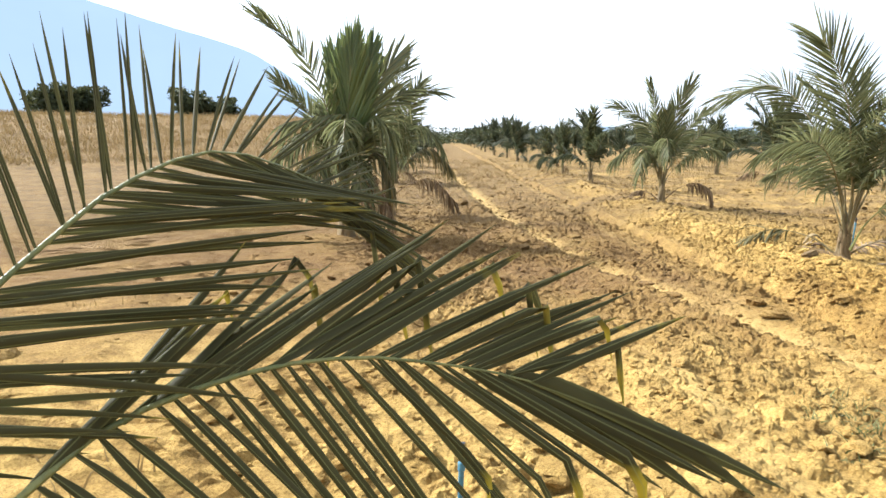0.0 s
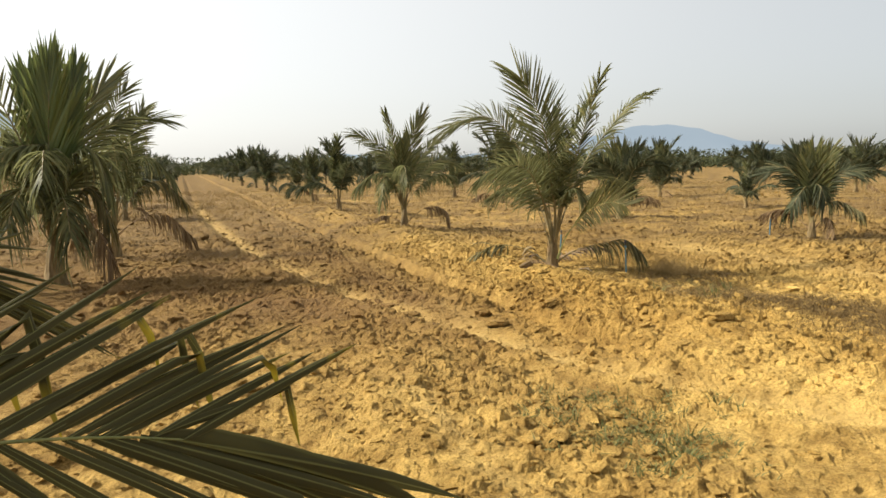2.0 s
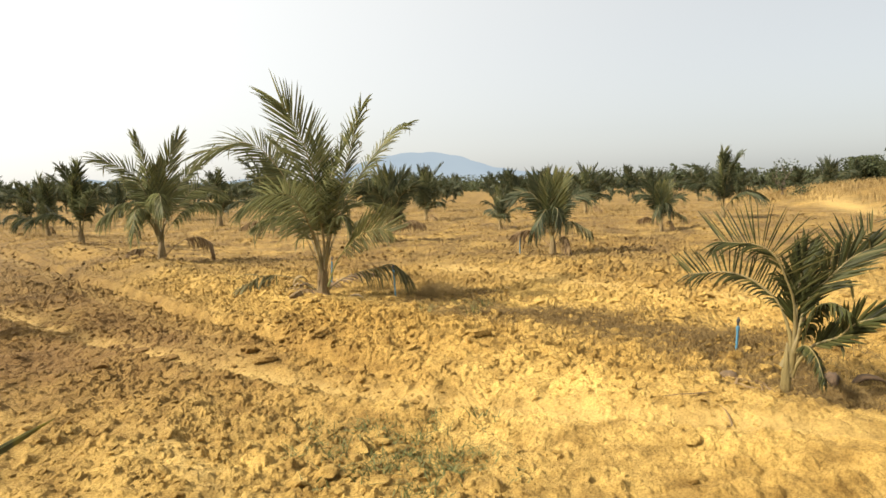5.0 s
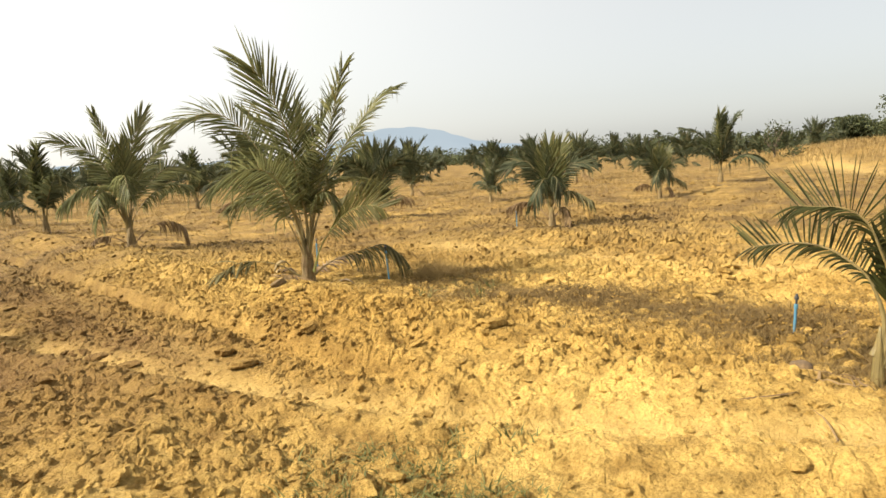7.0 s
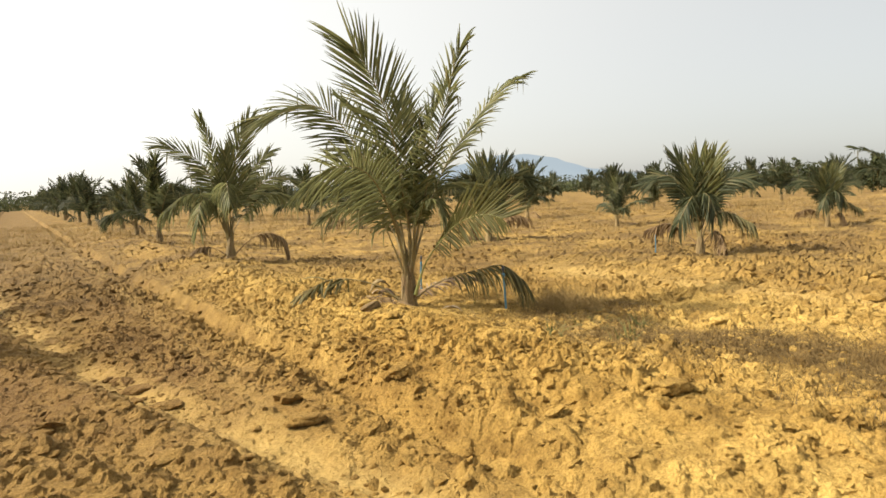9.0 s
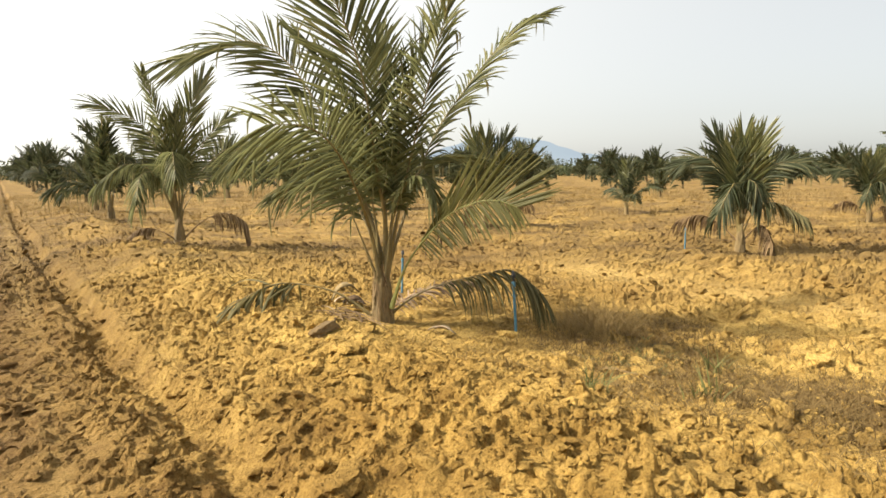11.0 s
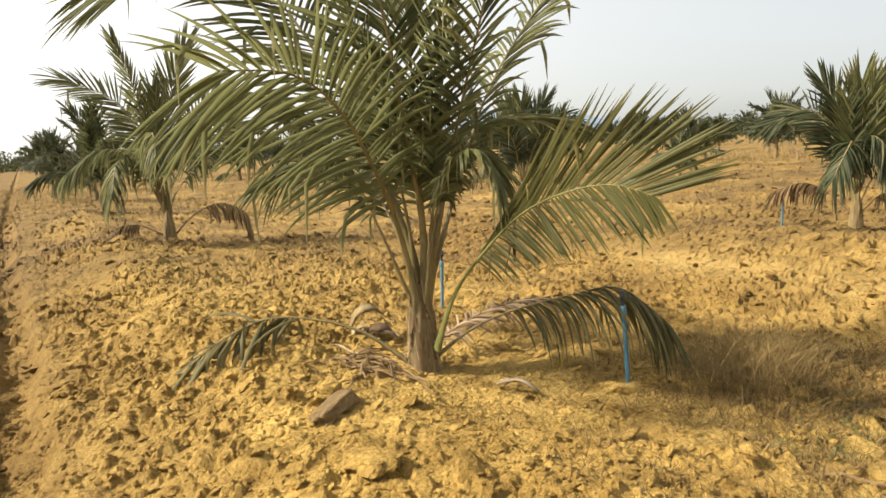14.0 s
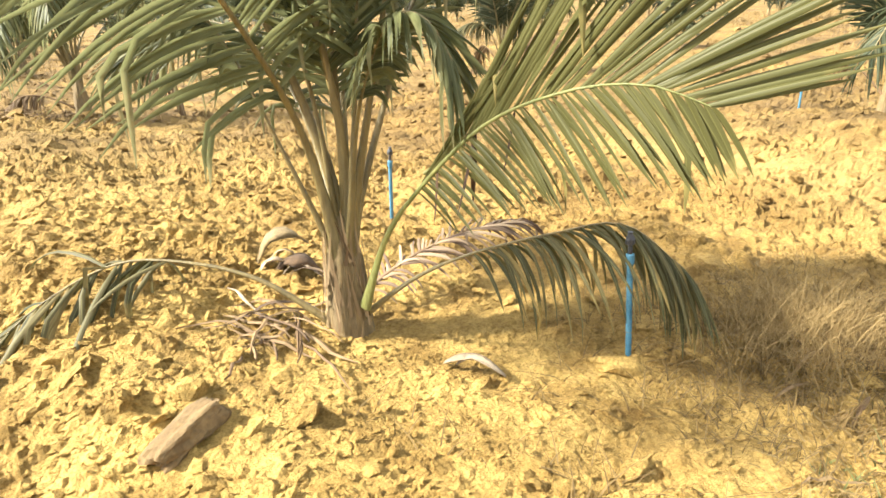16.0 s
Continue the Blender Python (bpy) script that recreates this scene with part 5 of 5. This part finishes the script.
for bearing, d, h, w, seed, leafy, size, words in [
        (-70.7, 34, 1.9, 0.62, 1, 420, 0.08, "open scrubby green tree beside the grassy bank"),
        (-72.0, 33, 0.6, 0.5, 12, 260, 0.06, "low brown-green bush on the grassy bank"),
        (-66.9, 58, 2.7, 1.0, 9, 6000, 0.12, "dense dark round tree behind the palm rows"),
        (-76.7, 58, 3.3, 2.0, 3, 11000, 0.12, "dense dark round tree behind the bank"),
        (-79.2, 38, 2.1, 1.4, 4, 3000, 0.09, "leafy green tree on the grassy bank"),
        (-63, 90, 3.6, 1.1, 5, 500, 0.3, "thin far tree above the palm rows"),
        (31, 52, 2.5, 1.5, 6, 3600, 0.2, "dark leafy tree on the western rise"),
        (28.4, 52, 2.3, 1.5, 7, 3200, 0.2, "dark leafy tree on the western rise"),
        (20.6, 54, 2.4, 1.6, 8, 3600, 0.2, "dark spreading bush on the western rise"),
        (18.4, 56, 2.0, 1.6, 10, 3000, 0.2, "dark spreading bush on the western rise")]:
    scrub(*polar(bearing, d), h, w, seed, words, leafy, size)


def far_woods(n, seed):
    """The dark line of scrub that closes the fields."""
    rng = np.random.default_rng(seed)
    b, d = rng.uniform(-88, 14, n), rng.uniform(118, 165, n)
    x, y = -d * np.sin(np.radians(b)), d * np.cos(np.radians(b))
    h = rng.gamma(4, 0.4, n) + 0.9
    m = 260
    c = np.stack([x, y, np.zeros(n)], 1)[:, None] + np.clip(rng.normal(0, 1, (n, m, 3)), -1.5, 1.5) * np.stack([h * 0.8, h * 0.8, h * 0.28], 1)[:, None] + np.stack([0 * h, 0 * h, h * 0.45], 1)[:, None]
    c = c.reshape(-1, 3)
    a = unit(rng.normal(0, 1, c.shape))
    e = unit(np.cross(a, rng.normal(0, 1, c.shape)))
    k = rng.uniform(0.15, 0.38, (len(c), 1))
    V = np.stack([c - a * k, c - e * k * 0.5, c + a * k, c + e * k * 0.5], 1).reshape(-1, 3)
    uv = np.tile(np.array([[0, 0], [0, 0.3], [1, 0.5], [1, 0.3]]), (len(c), 1))
    return tagged(fast_mesh("far_woods", V, many([(0, 1, 2, 3)], len(c), 4), BUSH, uv), "dark line of distant scrub and trees at the field's end", "woods", kind="stuff")


far_woods(420, 4)


# ---- husks by the palms ----
def husk(x, y, r, mat, seed, label, squash=0.7):
    v, f = icosphere(3)
    k = np.array([noise.fractal(Vector(p) * 1.6 + Vector((seed, 3, 1)), 1.0, 2.0, 3) for p in v])
    v = v * (1 + 0.18 * k[:, None]) * np.array([1.35, 1.0, squash]) * r
    ob = mesh_object("coconut_husk", v, f, mat, smooth=True)
    ob.matrix_basis = pose(x, y, float(ground_z(x, y)) + r * squash * 0.75, 0, 10, seed * 50)
    return tagged(ob, label, "coconut husk", "husks on the soil")


def slab(x, y, length, width, height, turn, tip):
    """A long flat-sided chunk of hard soil with worn edges, half sunk and tipped."""
    v, f = icosphere(4)
    p = np.abs(v)
    v = v / (p ** 5).sum(1, keepdims=True) ** 0.2
    k = np.array([noise.fractal(Vector(q) * 1.1 + Vector((4, 1, 7)), 1.0, 2.0, 5) for q in v])
    v = v * np.array([length, width, height]) * (1 + 0.24 * k[:, None]) * np.where(v[:, :1] > 0, 1 - 0.25 * v[:, :1] ** 2, 1)
    ob = mesh_object("earth_slab", v, f, BROWN, smooth=False)
    ob.matrix_basis = pose(x, y, float(ground_z(x, y)) + 0.55 * height, tip, -6, turn)
    return tagged(ob, "long brown chunk of hard earth half sunk in the soil", "soil clod", "large soil clods")


slab(4.26, 7.19, 0.125, 0.050, 0.034, 32, -16)
husk(4.9, 1.99, 0.06, HUSK, 1, "weathered brown coconut husk lying on the soil")


# ---- litter at the palm's foot ----
def shard(points, width, mat, x, y, turn, name, label, category, lift=0.01, curl=0.5, torn=0.0):
    """A curled strip of husk or sheath with thickness, lying on the soil."""
    c, length = curve(points, 9)
    T = unit(np.gradient(c, axis=0))
    side_v = unit(np.cross(T, [0, 0, 1.0]))
    up = np.cross(side_v, T)
    v = []
    for k in range(9):
        w = width * math.sin(math.pi * (0.12 + 0.76 * k / 8)) * (1 + torn * math.sin(k * 5.3 + x * 9))
        for e, h in ((-1, curl), (-0.5, 0.12), (0.5, 0.12), (1, curl), (0.5, -0.08), (-0.5, -0.08)):
            v.append(c[k] + side_v[k] * e * w + up[k] * h * w)
    ob = mesh_object(name, np.array(v), grid_faces(9, 6, wrap=True) + [tuple(range(6))[::-1], tuple(range(48, 54))], mat, smooth=True)
    ob.matrix_basis = pose(x, y, float(ground_z(x, y)) + lift, 0, 0, turn)
    return tagged(ob, label, category, "litter at the palm foot")


shard([(0, 0, 0.01), (0.05, 0.01, 0.045), (0.11, 0.0, 0.04), (0.17, 0.01, 0.0)], 0.018, PALE, 5.1, 7.2, -60, "husk_strip", "bleached curled strip of coconut husk", "husk strip")
shard([(0, 0, 0.01), (0.05, -0.01, 0.03), (0.12, 0.01, 0.02), (0.15, 0.02, 0.0)], 0.02, PALE, 5.07, 7.23, -35, "husk_strip", "bleached curled strip of coconut husk", "husk strip")
shard([(0, 0, 0.01), (0.04, 0.01, 0.04), (0.09, 0.0, 0.03), (0.12, 0.01, 0.0)], 0.02, PALE, 4.95, 8.25, 160, "husk_strip", "bleached piece of husk behind the palm foot", "husk strip")
shard([(0, 0, 0.0), (0.06, 0.01, 0.11), (0.15, 0.0, 0.13), (0.24, 0.01, 0.05)], 0.055, TRUNK, 4.84, 8.34, -12, "leaf_sheath", "weathered brown leaf sheath arching behind the palm foot", "leaf sheath", curl=-0.2, torn=0.35)
shard([(0, 0, 0.0), (0.05, 0.02, 0.06), (0.13, 0.0, 0.07), (0.2, -0.02, 0.01)], 0.05, DEAD, 4.88, 8.24, -24, "leaf_sheath", "dark purple dead leaf sheath behind the palm foot", "leaf sheath", curl=-0.3, torn=0.45)
for k in range(5):
    shard([(0, 0, 0.02), (0.04, 0.01, 0.08 - 0.012 * k), (0.1, 0.0, 0.09 - 0.015 * k), (0.17, -0.02, 0.01)], 0.007, (PALE, HUSK, PALE, DEAD, HUSK)[k], 4.86 + 0.02 * k, 8.27 - 0.035 * k, -14 - 9 * k, "sheath_strip", "torn fibrous strip of leaf sheath behind the palm foot", "leaf sheath", curl=0.3, torn=0.3)
rng = np.random.default_rng(19)
for k in range(7):
    L, h = rng.uniform(0.14, 0.36), rng.uniform(0.008, 0.03)
    shard([(0, 0, 0.01), (L * 0.35, rng.normal(0, 0.03), h), (L * 0.7, rng.normal(0, 0.04), h * rng.uniform(0.5, 1.0)), (L, rng.normal(0, 0.05), 0.0)], rng.uniform(0.004, 0.011),
          (DEAD, HUSK, DEAD, PALE, HUSK)[k % 5], 4.66 + rng.normal(0, 0.09), 7.74 + rng.normal(0, 0.07), rng.normal(-10, 45) + 180 * (k % 2), "dead_stalk", "dead curled brown stalk lying beside the palm foot", "dead stalk", curl=rng.uniform(-0.5, 0.4))
for x, y, turn, L in ((5.2, 1.38, 20, 0.34), (5.32, 1.3, -35, 0.26)):
    shard([(0, 0, 0.02), (L * 0.3, 0.01, 0.06), (L * 0.7, 0.0, 0.05), (L, -0.02, 0.01)], 0.05, DEAD, x, y, turn, "leaf_sheath", "reddish brown dead leaf sheath lying beside the small palm", "leaf sheath", curl=-0.4)


def litter(n, cx, cy, spread, seed):
    """Fallen dry leaflets."""
    rng = np.random.default_rng(seed)
    x, y = rng.normal(cx, spread, n), rng.normal(cy, spread * 0.7, n)
    a, L, w = rng.uniform(0, 6.28, n), rng.uniform(0.12, 0.4, n), rng.uniform(0.004, 0.010, n)
    l = np.linspace(-0.5, 0.5, 7)
    bend = rng.normal(0, 0.35, n)
    px_ = x[:, None] + np.cos(a)[:, None] * L[:, None] * l - np.sin(a)[:, None] * (bend * L)[:, None] * l ** 2
    py_ = y[:, None] + np.sin(a)[:, None] * L[:, None] * l + np.cos(a)[:, None] * (bend * L)[:, None] * l ** 2
    pz = ground_z(px_, py_) + 0.012 + rng.uniform(0, 0.03, (n, 1)) * (1 - 4 * l ** 2)
    ww = w[:, None] * (1 - (2 * np.abs(l)) ** 3)
    ox, oy = -np.sin(a)[:, None] * ww, np.cos(a)[:, None] * ww
    V = np.stack([np.stack([px_ - ox, py_ - oy, pz], -1), np.stack([px_, py_, pz + 0.004], -1), np.stack([px_ + ox, py_ + oy, pz], -1)], 2).reshape(-1, 3)
    uv = np.tile([0.3, 0.1], (len(V), 1))
    return tagged(fast_mesh("leaf_litter", V, many(grid_faces(7, 3), n, 21), LEAF_DRY, uv), "dry brown fallen leaflets scattered on the soil", "leaf litter", kind="stuff")


litter(22, 4.66, 7.66, 0.15, 1)
litter(60, 4.3, 13.6, 0.5, 2)
litter(12, 4.7, 1.7, 0.3, 3)
litter(12, 6.2, 6.4, 0.4, 4)
